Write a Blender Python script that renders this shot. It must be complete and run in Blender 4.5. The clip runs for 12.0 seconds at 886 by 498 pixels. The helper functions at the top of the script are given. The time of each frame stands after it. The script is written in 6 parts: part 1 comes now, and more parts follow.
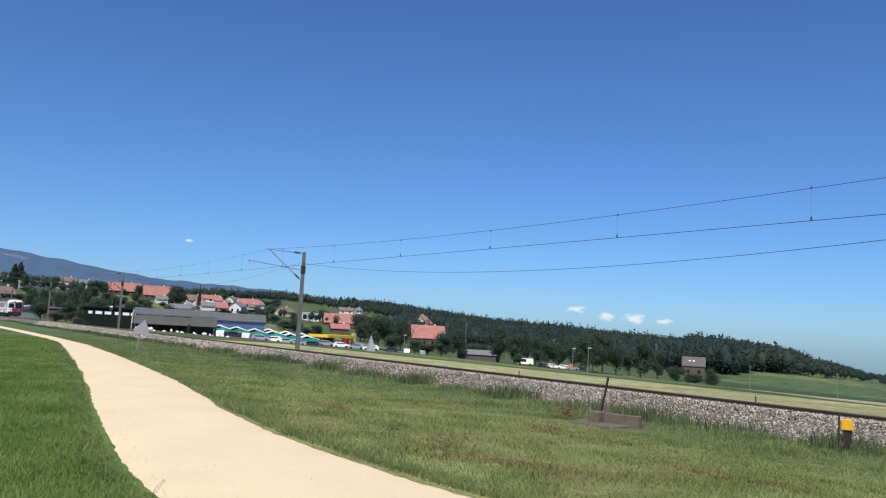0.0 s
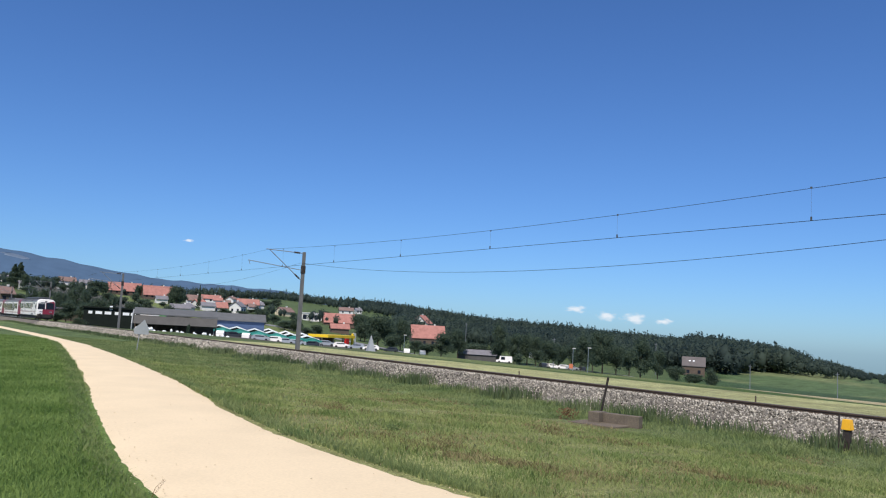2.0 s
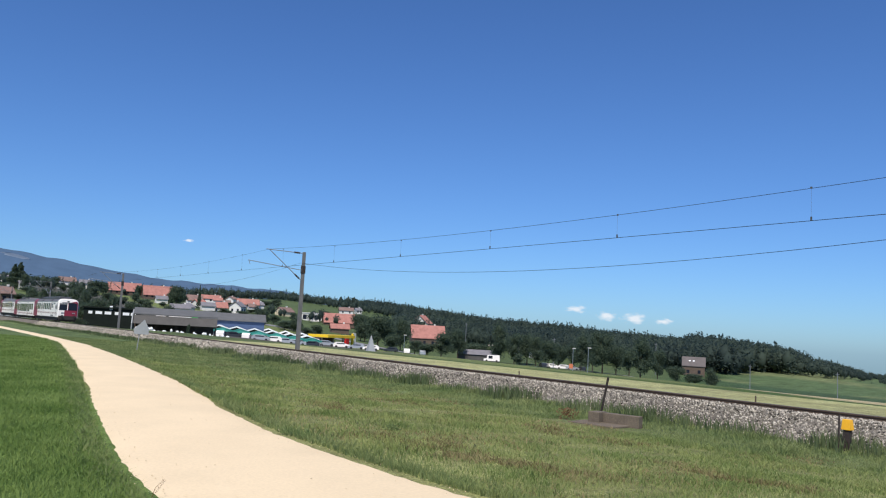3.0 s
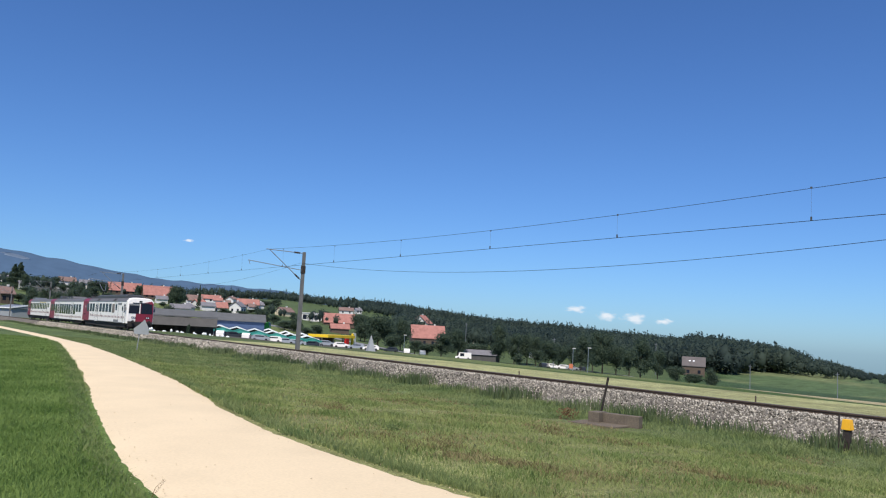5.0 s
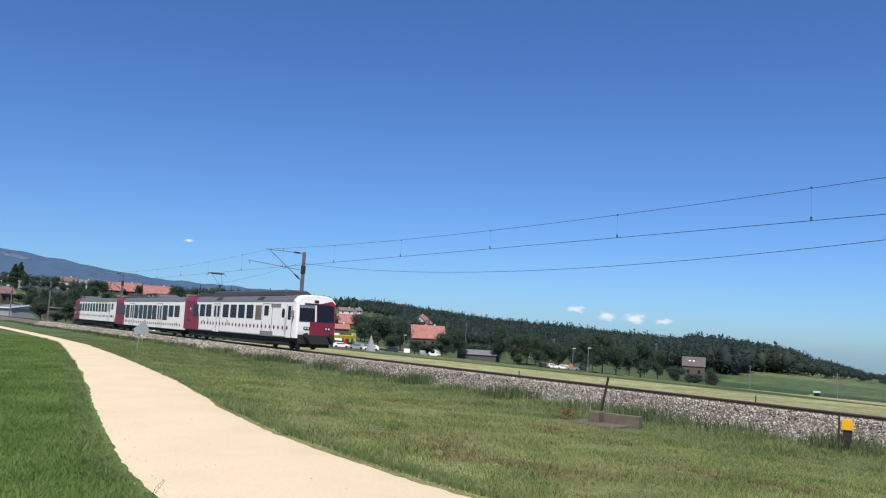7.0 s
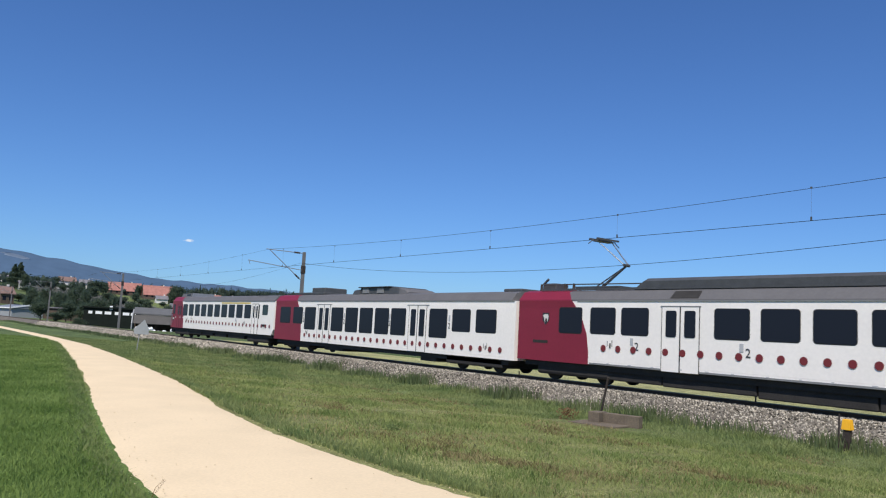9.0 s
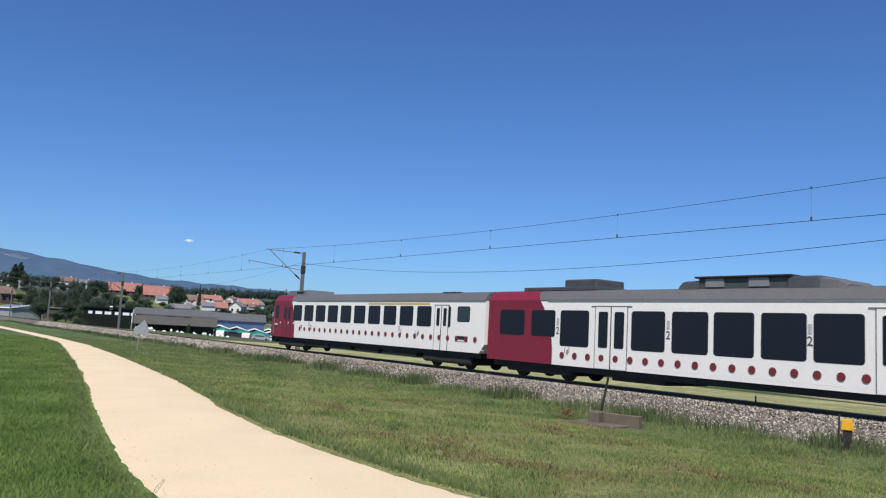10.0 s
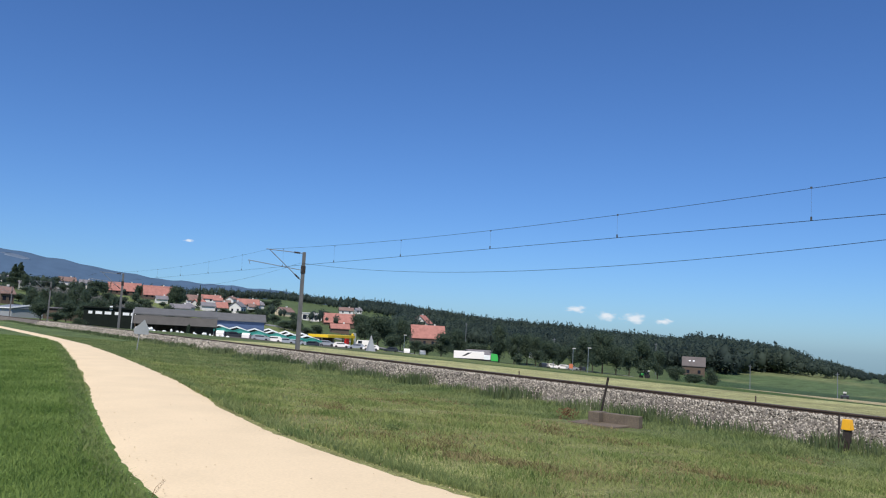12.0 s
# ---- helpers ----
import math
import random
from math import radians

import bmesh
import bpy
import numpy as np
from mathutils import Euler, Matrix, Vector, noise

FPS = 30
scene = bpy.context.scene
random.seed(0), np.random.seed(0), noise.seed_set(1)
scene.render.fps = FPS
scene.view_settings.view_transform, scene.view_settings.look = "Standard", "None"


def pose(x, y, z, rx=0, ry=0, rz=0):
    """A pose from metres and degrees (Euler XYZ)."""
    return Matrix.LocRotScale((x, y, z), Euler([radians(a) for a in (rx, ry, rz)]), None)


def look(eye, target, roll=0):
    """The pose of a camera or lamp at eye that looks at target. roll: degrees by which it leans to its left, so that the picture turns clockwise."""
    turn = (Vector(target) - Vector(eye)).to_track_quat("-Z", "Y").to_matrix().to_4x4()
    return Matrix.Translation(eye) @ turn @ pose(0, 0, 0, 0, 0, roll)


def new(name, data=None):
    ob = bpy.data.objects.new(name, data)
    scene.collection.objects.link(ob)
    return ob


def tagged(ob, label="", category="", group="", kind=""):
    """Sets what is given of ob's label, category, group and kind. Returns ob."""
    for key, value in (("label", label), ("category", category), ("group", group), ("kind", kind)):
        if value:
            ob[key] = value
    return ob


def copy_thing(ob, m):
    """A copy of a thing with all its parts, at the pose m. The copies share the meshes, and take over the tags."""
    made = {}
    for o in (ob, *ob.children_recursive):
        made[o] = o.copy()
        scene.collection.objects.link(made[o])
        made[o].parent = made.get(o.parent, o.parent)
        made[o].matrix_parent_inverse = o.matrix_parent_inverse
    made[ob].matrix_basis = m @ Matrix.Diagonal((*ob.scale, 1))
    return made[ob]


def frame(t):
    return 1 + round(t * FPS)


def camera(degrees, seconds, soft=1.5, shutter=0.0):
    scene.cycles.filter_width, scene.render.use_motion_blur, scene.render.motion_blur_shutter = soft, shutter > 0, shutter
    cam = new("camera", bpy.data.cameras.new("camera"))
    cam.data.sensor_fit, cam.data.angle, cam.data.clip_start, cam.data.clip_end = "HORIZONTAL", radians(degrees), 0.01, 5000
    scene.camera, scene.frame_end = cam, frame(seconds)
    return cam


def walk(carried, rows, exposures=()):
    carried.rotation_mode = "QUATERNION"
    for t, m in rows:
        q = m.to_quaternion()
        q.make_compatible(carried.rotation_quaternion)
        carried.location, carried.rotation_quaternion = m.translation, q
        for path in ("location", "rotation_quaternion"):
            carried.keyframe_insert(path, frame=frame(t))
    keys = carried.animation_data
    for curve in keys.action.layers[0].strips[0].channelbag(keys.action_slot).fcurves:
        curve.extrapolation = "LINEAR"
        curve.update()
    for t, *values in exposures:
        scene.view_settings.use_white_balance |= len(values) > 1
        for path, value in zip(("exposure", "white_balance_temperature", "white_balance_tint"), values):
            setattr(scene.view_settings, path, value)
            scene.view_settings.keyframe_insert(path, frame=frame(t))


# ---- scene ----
# camera: stands still on the grass beside the gravel path
cam = camera(59.21, 12.0, soft=1.15, shutter=0.04)
EYE = (0.0, 0.0, 1.662)
STAND = look(EYE, (-81.06, 57.60, 12.236), roll=3.094)
walk(cam, [(0.0, STAND), (12.0, STAND)], exposures=[(0.0, 0.05), (5.0, 0.06), (7.2, 0.07), (9.0, 0.0), (12.0, -0.01)])

# ---- light ----
world = bpy.data.worlds.new("sky")
scene.world = world
world.use_nodes = True
wn = world.node_tree.nodes
sky = wn.new("ShaderNodeTexSky")
sky.sky_type = "NISHITA"
sky.sun_disc = False
SUN_DIR = Vector((0.42, -0.43, 0.80)).normalized()
sky.sun_elevation = math.asin(SUN_DIR.z)
sky.sun_rotation = math.atan2(SUN_DIR.x, SUN_DIR.y)
sky.altitude = 450
sky.air_density = 1.0
sky.dust_density = 0.6
sky.ozone_density = 2.0
wn["Background"].inputs[1].default_value = 0.108
deep = wn.new("ShaderNodeMix")      # the clear deep blue of a dry summer noon
deep.data_type, deep.blend_type = "RGBA", "MULTIPLY"
deep.inputs[0].default_value = 1.0
deep.inputs[7].default_value = (0.452, 0.715, 1.115, 1)
world.node_tree.links.new(sky.outputs[0], deep.inputs[6])
world.node_tree.links.new(deep.outputs[2], wn["Background"].inputs[0])
sun_data = bpy.data.lights.new("sun", "SUN")
sun_data.energy, sun_data.angle, sun_data.color = 5.0, radians(0.53), (1.0, 0.95, 0.87)
sun = new("sun", sun_data)
sun.matrix_world = look(SUN_DIR * 50, (0, 0, 0))
scene.view_settings.exposure = 0.0


# ---- materials ----
def principled(name):
    m = bpy.data.materials.new(name)
    m.use_nodes = True
    return m, m.node_tree.nodes, m.node_tree.links, m.node_tree.nodes["Principled BSDF"]


def mat(name, color, rough=0.6, metal=0.0, spread=0.25, scale=6.0, fine=60.0, bump=0.15, spec=0.5, random_tint=0.0):
    """A surface with stains at one scale and grain at a finer one."""
    m, n, l, b = principled(name)
    tc = n.new("ShaderNodeTexCoord")
    big, small = n.new("ShaderNodeTexNoise"), n.new("ShaderNodeTexNoise")
    big.inputs["Scale"].default_value, small.inputs["Scale"].default_value = scale, fine
    big.inputs["Detail"].default_value, small.inputs["Detail"].default_value = 4, 3
    for t in (big, small):
        l.new(tc.outputs["Object"], t.inputs["Vector"])
    add = n.new("ShaderNodeMath")
    add.operation = "ADD"
    l.new(big.outputs["Fac"], add.inputs[0])
    l.new(small.outputs["Fac"], add.inputs[1])
    rng = n.new("ShaderNodeMapRange")
    rng.inputs["From Min"].default_value, rng.inputs["From Max"].default_value = 0.65, 1.35
    rng.inputs["To Min"].default_value, rng.inputs["To Max"].default_value = 1 - spread, 1 + spread
    l.new(add.outputs[0], rng.inputs["Value"])
    fac = rng.outputs[0]
    if random_tint:
        info = n.new("ShaderNodeNewGeometry")
        r2 = n.new("ShaderNodeMapRange")
        r2.inputs["To Min"].default_value, r2.inputs["To Max"].default_value = 1 - random_tint, 1 + random_tint
        l.new(info.outputs["Random Per Island"], r2.inputs["Value"])
        mul = n.new("ShaderNodeMath")
        mul.operation = "MULTIPLY"
        l.new(fac, mul.inputs[0])
        l.new(r2.outputs[0], mul.inputs[1])
        fac = mul.outputs[0]
    sc = n.new("ShaderNodeVectorMath")
    sc.operation = "SCALE"
    sc.inputs[0].default_value = color
    l.new(fac, sc.inputs["Scale"])
    l.new(sc.outputs[0], b.inputs["Base Color"])
    b.inputs["Roughness"].default_value, b.inputs["Metallic"].default_value = rough, metal
    b.inputs["Specular IOR Level"].default_value = spec
    if bump:
        bp = n.new("ShaderNodeBump")
        bp.inputs["Strength"].default_value, bp.inputs["Distance"].default_value = bump, 0.02
        l.new(small.outputs["Fac"], bp.inputs["Height"])
        l.new(bp.outputs[0], b.inputs["Normal"])
    return m


def foliage(name, dark, light, scale=0.4, through_light=0.42):
    """Leaves: each leaf its own tint, and the crowns drift in colour."""
    m, n, l, b = principled(name)
    geo, tc, tex = n.new("ShaderNodeNewGeometry"), n.new("ShaderNodeTexCoord"), n.new("ShaderNodeTexNoise")
    tex.inputs["Scale"].default_value = scale
    l.new(tc.outputs["Object"], tex.inputs["Vector"])
    add = n.new("ShaderNodeMath")
    add.operation = "MULTIPLY_ADD"
    add.inputs[1].default_value = 0.3
    l.new(geo.outputs["Random Per Island"], add.inputs[0])
    tex.inputs["Detail"].default_value = 7
    sub = n.new("ShaderNodeMapRange")
    sub.inputs["From Min"].default_value, sub.inputs["From Max"].default_value = 0.32, 0.68
    sub.inputs["To Min"].default_value, sub.inputs["To Max"].default_value = -0.2, 0.8
    l.new(tex.outputs["Fac"], sub.inputs["Value"])
    l.new(sub.outputs[0], add.inputs[2])
    mix = n.new("ShaderNodeMix")
    mix.data_type = "RGBA"
    mix.inputs[6].default_value, mix.inputs[7].default_value = (*dark, 1), (*light, 1)
    l.new(add.outputs[0], mix.inputs[0])
    l.new(mix.outputs[2], b.inputs["Base Color"])
    b.inputs["Roughness"].default_value = 0.75
    b.inputs["Specular IOR Level"].default_value = 0.2
    back, both = n.new("ShaderNodeBsdfTranslucent"), n.new("ShaderNodeMixShader")
    both.inputs[0].default_value = through_light
    l.new(mix.outputs[2], back.inputs["Color"])
    l.new(b.outputs[0], both.inputs[1])
    l.new(back.outputs[0], both.inputs[2])
    l.new(both.outputs[0], n["Material Output"].inputs["Surface"])
    return m


def ground_material():
    """Fields coloured by zone, with drifts and tufts on top."""
    m, n, l, b = principled("meadow")
    att = n.new("ShaderNodeVertexColor")
    att.layer_name = "zone"
    tc = n.new("ShaderNodeTexCoord")
    fac = None
    for scale, detail, lo, hi in ((0.25, 5, 0.72, 1.28), (2.3, 4, 0.7, 1.3), (24.0, 3, 0.6, 1.4)):
        t, r = n.new("ShaderNodeTexNoise"), n.new("ShaderNodeMapRange")
        t.inputs["Scale"].default_value, t.inputs["Detail"].default_value = scale, detail
        l.new(tc.outputs["Object"], t.inputs["Vector"])
        r.inputs["From Min"].default_value, r.inputs["From Max"].default_value = 0.3, 0.7
        r.inputs["To Min"].default_value, r.inputs["To Max"].default_value = lo, hi
        l.new(t.outputs["Fac"], r.inputs["Value"])
        if fac is None:
            fac = r.outputs[0]
        else:
            mu = n.new("ShaderNodeMath")
            mu.operation = "MULTIPLY"
            l.new(fac, mu.inputs[0])
            l.new(r.outputs[0], mu.inputs[1])
            fac = mu.outputs[0]
    sc = n.new("ShaderNodeVectorMath")
    sc.operation = "SCALE"
    l.new(att.outputs["Color"], sc.inputs[0])
    l.new(fac, sc.inputs["Scale"])
    l.new(sc.outputs[0], b.inputs["Base Color"])
    b.inputs["Roughness"].default_value = 0.9
    b.inputs["Specular IOR Level"].default_value = 0.15
    bp = n.new("ShaderNodeBump")
    bp.inputs["Strength"].default_value, bp.inputs["Distance"].default_value = 0.8, 0.08
    l.new(fac, bp.inputs["Height"])
    l.new(bp.outputs[0], b.inputs["Normal"])
    return m


def glass_material(name, color, rough=0.06):
    m, n, l, b = principled(name)
    b.inputs["Base Color"].default_value = (*color, 1)
    b.inputs["Roughness"].default_value = rough
    b.inputs["IOR"].default_value = 1.45
    b.inputs["Specular IOR Level"].default_value = 0.08
    return m


M_GROUND = ground_material()
M_PATH = mat("pale_gravel", (0.70, 0.555, 0.365), 0.95, spread=0.08, scale=0.7, fine=26, bump=0.25, spec=0.2)
M_PEBBLE = mat("path_pebble", (0.68, 0.54, 0.36), 0.95, spread=0.12, spec=0.2, random_tint=0.12)
M_BALLAST = mat("ballast_bed", (0.140, 0.123, 0.102), 0.95, spread=0.45, scale=1.2, fine=9, bump=1.0, spec=0.2)
M_STONE = mat("ballast_stone", (0.28, 0.25, 0.205), 0.9, spread=0.35, scale=2, fine=20, bump=0.2, spec=0.2, random_tint=0.92)
M_RAIL = mat("rusty_rail", (0.085, 0.055, 0.036), 0.9, 0.0, spread=0.3, scale=2, fine=25)
M_RAILTOP = mat("polished_rail_head", (0.20, 0.17, 0.15), 0.5, 0.6, spread=0.15)
M_SLEEPER = mat("sleeper_concrete", (0.17, 0.145, 0.12), 0.9, spread=0.3)
M_WHITE = mat("white_paint", (0.86, 0.80, 0.745), 0.35, spread=0.05, scale=0.8, fine=9, bump=0.02)
M_RED = mat("crimson_paint", (0.205, 0.015, 0.034), 0.48, spread=0.08, scale=0.8, fine=9, bump=0.02)
M_DOT = mat("dull_red_paint", (0.17, 0.022, 0.026), 0.45, spread=0.1, bump=0.0)
M_ROOF = mat("grey_roof_paint", (0.118, 0.112, 0.112), 0.6, spread=0.12, scale=1.2, fine=12, bump=0.05)
M_ROOFGEAR = mat("dark_roof_gear", (0.06, 0.062, 0.065), 0.6, spread=0.25, scale=3, fine=30)
M_UNDER = mat("dirty_underframe", (0.025, 0.022, 0.02), 0.85, spread=0.4, scale=3, fine=30)
M_SKIRT = mat("grey_skirt", (0.20, 0.20, 0.20), 0.6, spread=0.15)
M_GLASS = glass_material("tinted_window", (0.016, 0.020, 0.030), 0.12)
M_GLASS2 = glass_material("door_glass", (0.035, 0.055, 0.06), 0.1)
M_BLACK = mat("black_rubber", (0.012, 0.012, 0.012), 0.7, spread=0.2, bump=0.0)
M_YELLOW = mat("yellow_stripe", (0.62, 0.45, 0.09), 0.5, spread=0.08, bump=0.0)
M_YELLOWCAP = mat("yellow_plastic", (0.85, 0.43, 0.02), 0.4, spread=0.1, scale=8, bump=0.03)
M_CHROME = mat("bare_metal", (0.5, 0.5, 0.5), 0.35, 0.9, spread=0.15)
M_LOUVER = mat("bronze_louvre", (0.26, 0.20, 0.16), 0.5, 0.4, spread=0.3, scale=1.5)
M_PRINT = mat("dark_print", (0.03, 0.03, 0.035), 0.6, spread=0.05, bump=0.0)
M_GREYPRINT = mat("grey_print", (0.42, 0.42, 0.43), 0.6, spread=0.05, bump=0.0)
M_LAMP = glass_material("lamp_glass", (0.55, 0.56, 0.58), 0.15)
M_CONCRETE = mat("weathered_concrete", (0.125, 0.098, 0.070), 0.9, spread=0.35, scale=2.5, fine=30, bump=0.4)
M_POST = mat("rusted_post", (0.035, 0.025, 0.02), 0.8, spread=0.3)
M_MAST = mat("mast_steel", (0.16, 0.155, 0.15), 0.7, 0.3, spread=0.25, scale=2, fine=18)
M_WIRE = mat("wire_copper", (0.11, 0.115, 0.12), 0.6, 0.5, spread=0.1, bump=0.0)
M_TILE = mat("clay_tile_roof", (0.335, 0.145, 0.115), 0.85, spread=0.3, scale=0.6, fine=5, bump=0.5)
M_TILE2 = mat("brown_tile_roof", (0.19, 0.12, 0.10), 0.85, spread=0.3, scale=0.6, fine=5, bump=0.5)
M_OLDTILE = mat("mossy_old_tile", (0.115, 0.098, 0.092), 0.9, spread=0.25, scale=0.6, fine=5, bump=0.4)
M_SLATE = mat("grey_slate_roof", (0.17, 0.16, 0.17), 0.8, spread=0.25, scale=0.6, fine=5, bump=0.4)
M_PLASTER = mat("white_plaster", (0.62, 0.60, 0.56), 0.9, spread=0.1, scale=0.6, fine=8, bump=0.1)
M_CREAM = mat("cream_plaster", (0.62, 0.52, 0.36), 0.9, spread=0.1, scale=0.6, fine=8, bump=0.1)
# real timber, and also the dark of shaded house walls as colour
M_TIMBER_SHADE = mat("dark_timber_shade", (0.10, 0.07, 0.05), 0.85, spread=0.3, scale=2, fine=16)
M_SHEDROOF = mat("fibre_cement_roof", (0.105, 0.105, 0.104), 0.85, spread=0.2, scale=0.7, fine=6)
M_SHEDWALL = mat("shed_board", (0.078, 0.072, 0.066), 0.85, spread=0.2, scale=0.7, fine=6)
M_BLUE = mat("blue_cladding", (0.05, 0.085, 0.17), 0.5, spread=0.1, scale=0.5)
M_TEAL = mat("teal_canvas", (0.022, 0.19, 0.16), 0.8, spread=0.15, scale=1.0, bump=0.05)
M_TEALPALE = mat("pale_teal_canvas", (0.05, 0.30, 0.24), 0.8, spread=0.15, scale=1.0, bump=0.05)
M_CANVAS = mat("white_canvas", (0.80, 0.80, 0.78), 0.8, spread=0.06, scale=1.0, bump=0.05)
M_CANOPY = mat("yellow_canopy", (0.78, 0.52, 0.02), 0.5, spread=0.08, bump=0.0)
M_CARRED = mat("red_car_paint", (0.5, 0.02, 0.02), 0.3, spread=0.05, bump=0.0)
M_CARDARK = mat("dark_car_paint", (0.03, 0.035, 0.045), 0.3, spread=0.05, bump=0.0)
M_CARSILVER = mat("silver_car_paint", (0.45, 0.46, 0.48), 0.3, 0.4, spread=0.05, bump=0.0)
M_GREENPAINT = mat("bright_green_paint", (0.05, 0.42, 0.08), 0.4, spread=0.08, bump=0.0)
M_ASPHALT = mat("bleached_asphalt", (0.19, 0.185, 0.175), 0.9, spread=0.2, scale=0.4, fine=6)
M_DARK = mat("near_black", (0.014, 0.018, 0.015), 1.0, spread=0.3, scale=1.0, fine=8, spec=0.1)
M_ORANGE = mat("orange_board", (0.55, 0.16, 0.07), 0.6, spread=0.1, bump=0.0)
M_DOCK = foliage("rust_dock", (0.16, 0.075, 0.04), (0.34, 0.19, 0.10), 0.8)
M_SIGN = mat("sign_back", (0.30, 0.31, 0.31), 0.6, 0.0, spread=0.1)
M_TUBE = mat("galvanised_tube", (0.19, 0.20, 0.22), 0.5, 0.0, spread=0.15, scale=3, fine=20)
M_BARK = mat("bark", (0.07, 0.05, 0.035), 0.9, spread=0.35, scale=3, fine=20, bump=0.5)
M_LEAF = foliage("leaf_green", (0.066, 0.098, 0.070), (0.150, 0.196, 0.118), 0.42, 0.6)
# woodland green leans to blue: distance haze mixed into the leaf colour
M_FOREST = foliage("forest_green_hazed", (0.062, 0.090, 0.080), (0.100, 0.134, 0.096), 0.02, 0.6)
M_GRASS = foliage("mown_blade", (0.195, 0.262, 0.080), (0.385, 0.412, 0.155), 0.75, 0.52)
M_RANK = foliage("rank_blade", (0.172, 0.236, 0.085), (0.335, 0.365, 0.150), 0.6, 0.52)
M_LAWN = foliage("lawn_blade", (0.145, 0.228, 0.054), (0.275, 0.362, 0.108), 0.55, 0.52)
M_WEED = foliage("weed_green", (0.095, 0.135, 0.058), (0.215, 0.25, 0.115), 0.6, 0.5)
M_WITHER = foliage("withered_mowings", (0.19, 0.150, 0.066), (0.33, 0.280, 0.135), 0.9)
M_HAY = foliage("dry_stalk", (0.23, 0.165, 0.075), (0.45, 0.365, 0.19), 0.6)
# the blue of ridge and clearing is distance haze put into their colour
M_MOUNTAIN = mat("far_mountain_hazed", (0.070, 0.114, 0.178), 1.0, spread=0.10, scale=0.004, fine=0.02, bump=0.0, spec=0.0)
M_ROCK = mat("far_bare_slope_hazed", (0.19, 0.235, 0.31), 1.0, spread=0.10, scale=0.01, fine=0.05, bump=0.0, spec=0.0)
M_CLOUD = mat("cloud_glow", (0.95, 0.95, 0.96), 1.0, spread=0.02, scale=0.01, fine=0.05, bump=0.0, spec=0.0)
_n, _l = M_CLOUD.node_tree.nodes, M_CLOUD.node_tree.links
# emission replaces sunlight on the clouds; noise thins their edges
_thin, _veil, _glow = _n.new("ShaderNodeBsdfTransparent"), _n.new("ShaderNodeMixShader"), _n.new("ShaderNodeEmission")
_glow.inputs["Color"].default_value, _glow.inputs["Strength"].default_value = (0.90, 0.94, 1.0, 1), 0.92
_tc, _wisp, _len = _n.new("ShaderNodeTexCoord"), _n.new("ShaderNodeTexNoise"), _n.new("ShaderNodeVectorMath")
_info, _sum, _fade = _n.new("ShaderNodeObjectInfo"), _n.new("ShaderNodeMath"), _n.new("ShaderNodeMapRange")
_wisp.noise_dimensions = "4D"
_wisp.inputs["Scale"].default_value, _wisp.inputs["Detail"].default_value = 1.6, 5
_len.operation = "LENGTH"
_sum.operation = "MULTIPLY_ADD"
_sum.inputs[1].default_value = -1.7
_seed = _n.new("ShaderNodeMath")
_seed.operation = "MULTIPLY"
_seed.inputs[1].default_value = 20.0
_l.new(_info.outputs["Random"], _seed.inputs[0])
_l.new(_seed.outputs[0], _wisp.inputs["W"])
_l.new(_tc.outputs["Object"], _wisp.inputs["Vector"])
_l.new(_tc.outputs["Object"], _len.inputs[0])
_l.new(_wisp.outputs["Fac"], _sum.inputs[0])
_l.new(_len.outputs["Value"], _sum.inputs[2])
_fade.interpolation_type = "SMOOTHSTEP"
_fade.inputs["From Min"].default_value, _fade.inputs["From Max"].default_value = 0.05, -0.75
_fade.inputs["To Min"].default_value, _fade.inputs["To Max"].default_value = 0.0, 0.62
_l.new(_sum.outputs[0], _fade.inputs["Value"])
_l.new(_fade.outputs[0], _veil.inputs[0])
_l.new(_thin.outputs[0], _veil.inputs[1])
_l.new(_glow.outputs[0], _veil.inputs[2])
_l.new(_veil.outputs[0], _n["Material Output"].inputs["Surface"])


# ---- mesh helpers ----
def mesh_object(name, verts, faces, material, parent=None, smooth=False):
    me = bpy.data.meshes.new(name)
    me.from_pydata([tuple(v) for v in verts], [], faces)
    me.materials.append(material)
    if smooth:
        me.polygons.foreach_set("use_smooth", [True] * len(me.polygons))
    me.update()
    ob = new(name, me)
    ob.parent = parent
    return ob


def part(name, bm, material, parent, label="", smooth=False):
    me = bpy.data.meshes.new(name)
    bmesh.ops.recalc_face_normals(bm, faces=bm.faces)
    bm.to_mesh(me)
    bm.free()
    me.materials.append(material)
    if smooth:
        me.polygons.foreach_set("use_smooth", [True] * len(me.polygons))
    ob = new(name, me)
    ob.parent = parent
    if label:
        ob["label"] = label
    return ob


def again(name, ob, parent, m=None):
    """The same piece once more, on the same mesh."""
    o = new(name, ob.data)
    o.parent = parent
    if m is not None:
        o.matrix_basis = m
    return o


def holder(name, m=Matrix()):
    ob = new(name)
    ob.matrix_basis = m
    ob.empty_display_size = 0.3
    return ob


def box(bm, x0, x1, y0, y1, z0, z1, bevel=0.0):
    r = bmesh.ops.create_cube(bm, size=1)
    vs = r["verts"]
    bmesh.ops.scale(bm, vec=(x1 - x0, y1 - y0, z1 - z0), verts=vs)
    bmesh.ops.translate(bm, vec=((x0 + x1) / 2, (y0 + y1) / 2, (z0 + z1) / 2), verts=vs)
    if bevel:
        es = list({e for v in vs for e in v.link_edges})
        bmesh.ops.bevel(bm, geom=es, offset=bevel, segments=2, affect="EDGES", profile=0.5)
    return bm


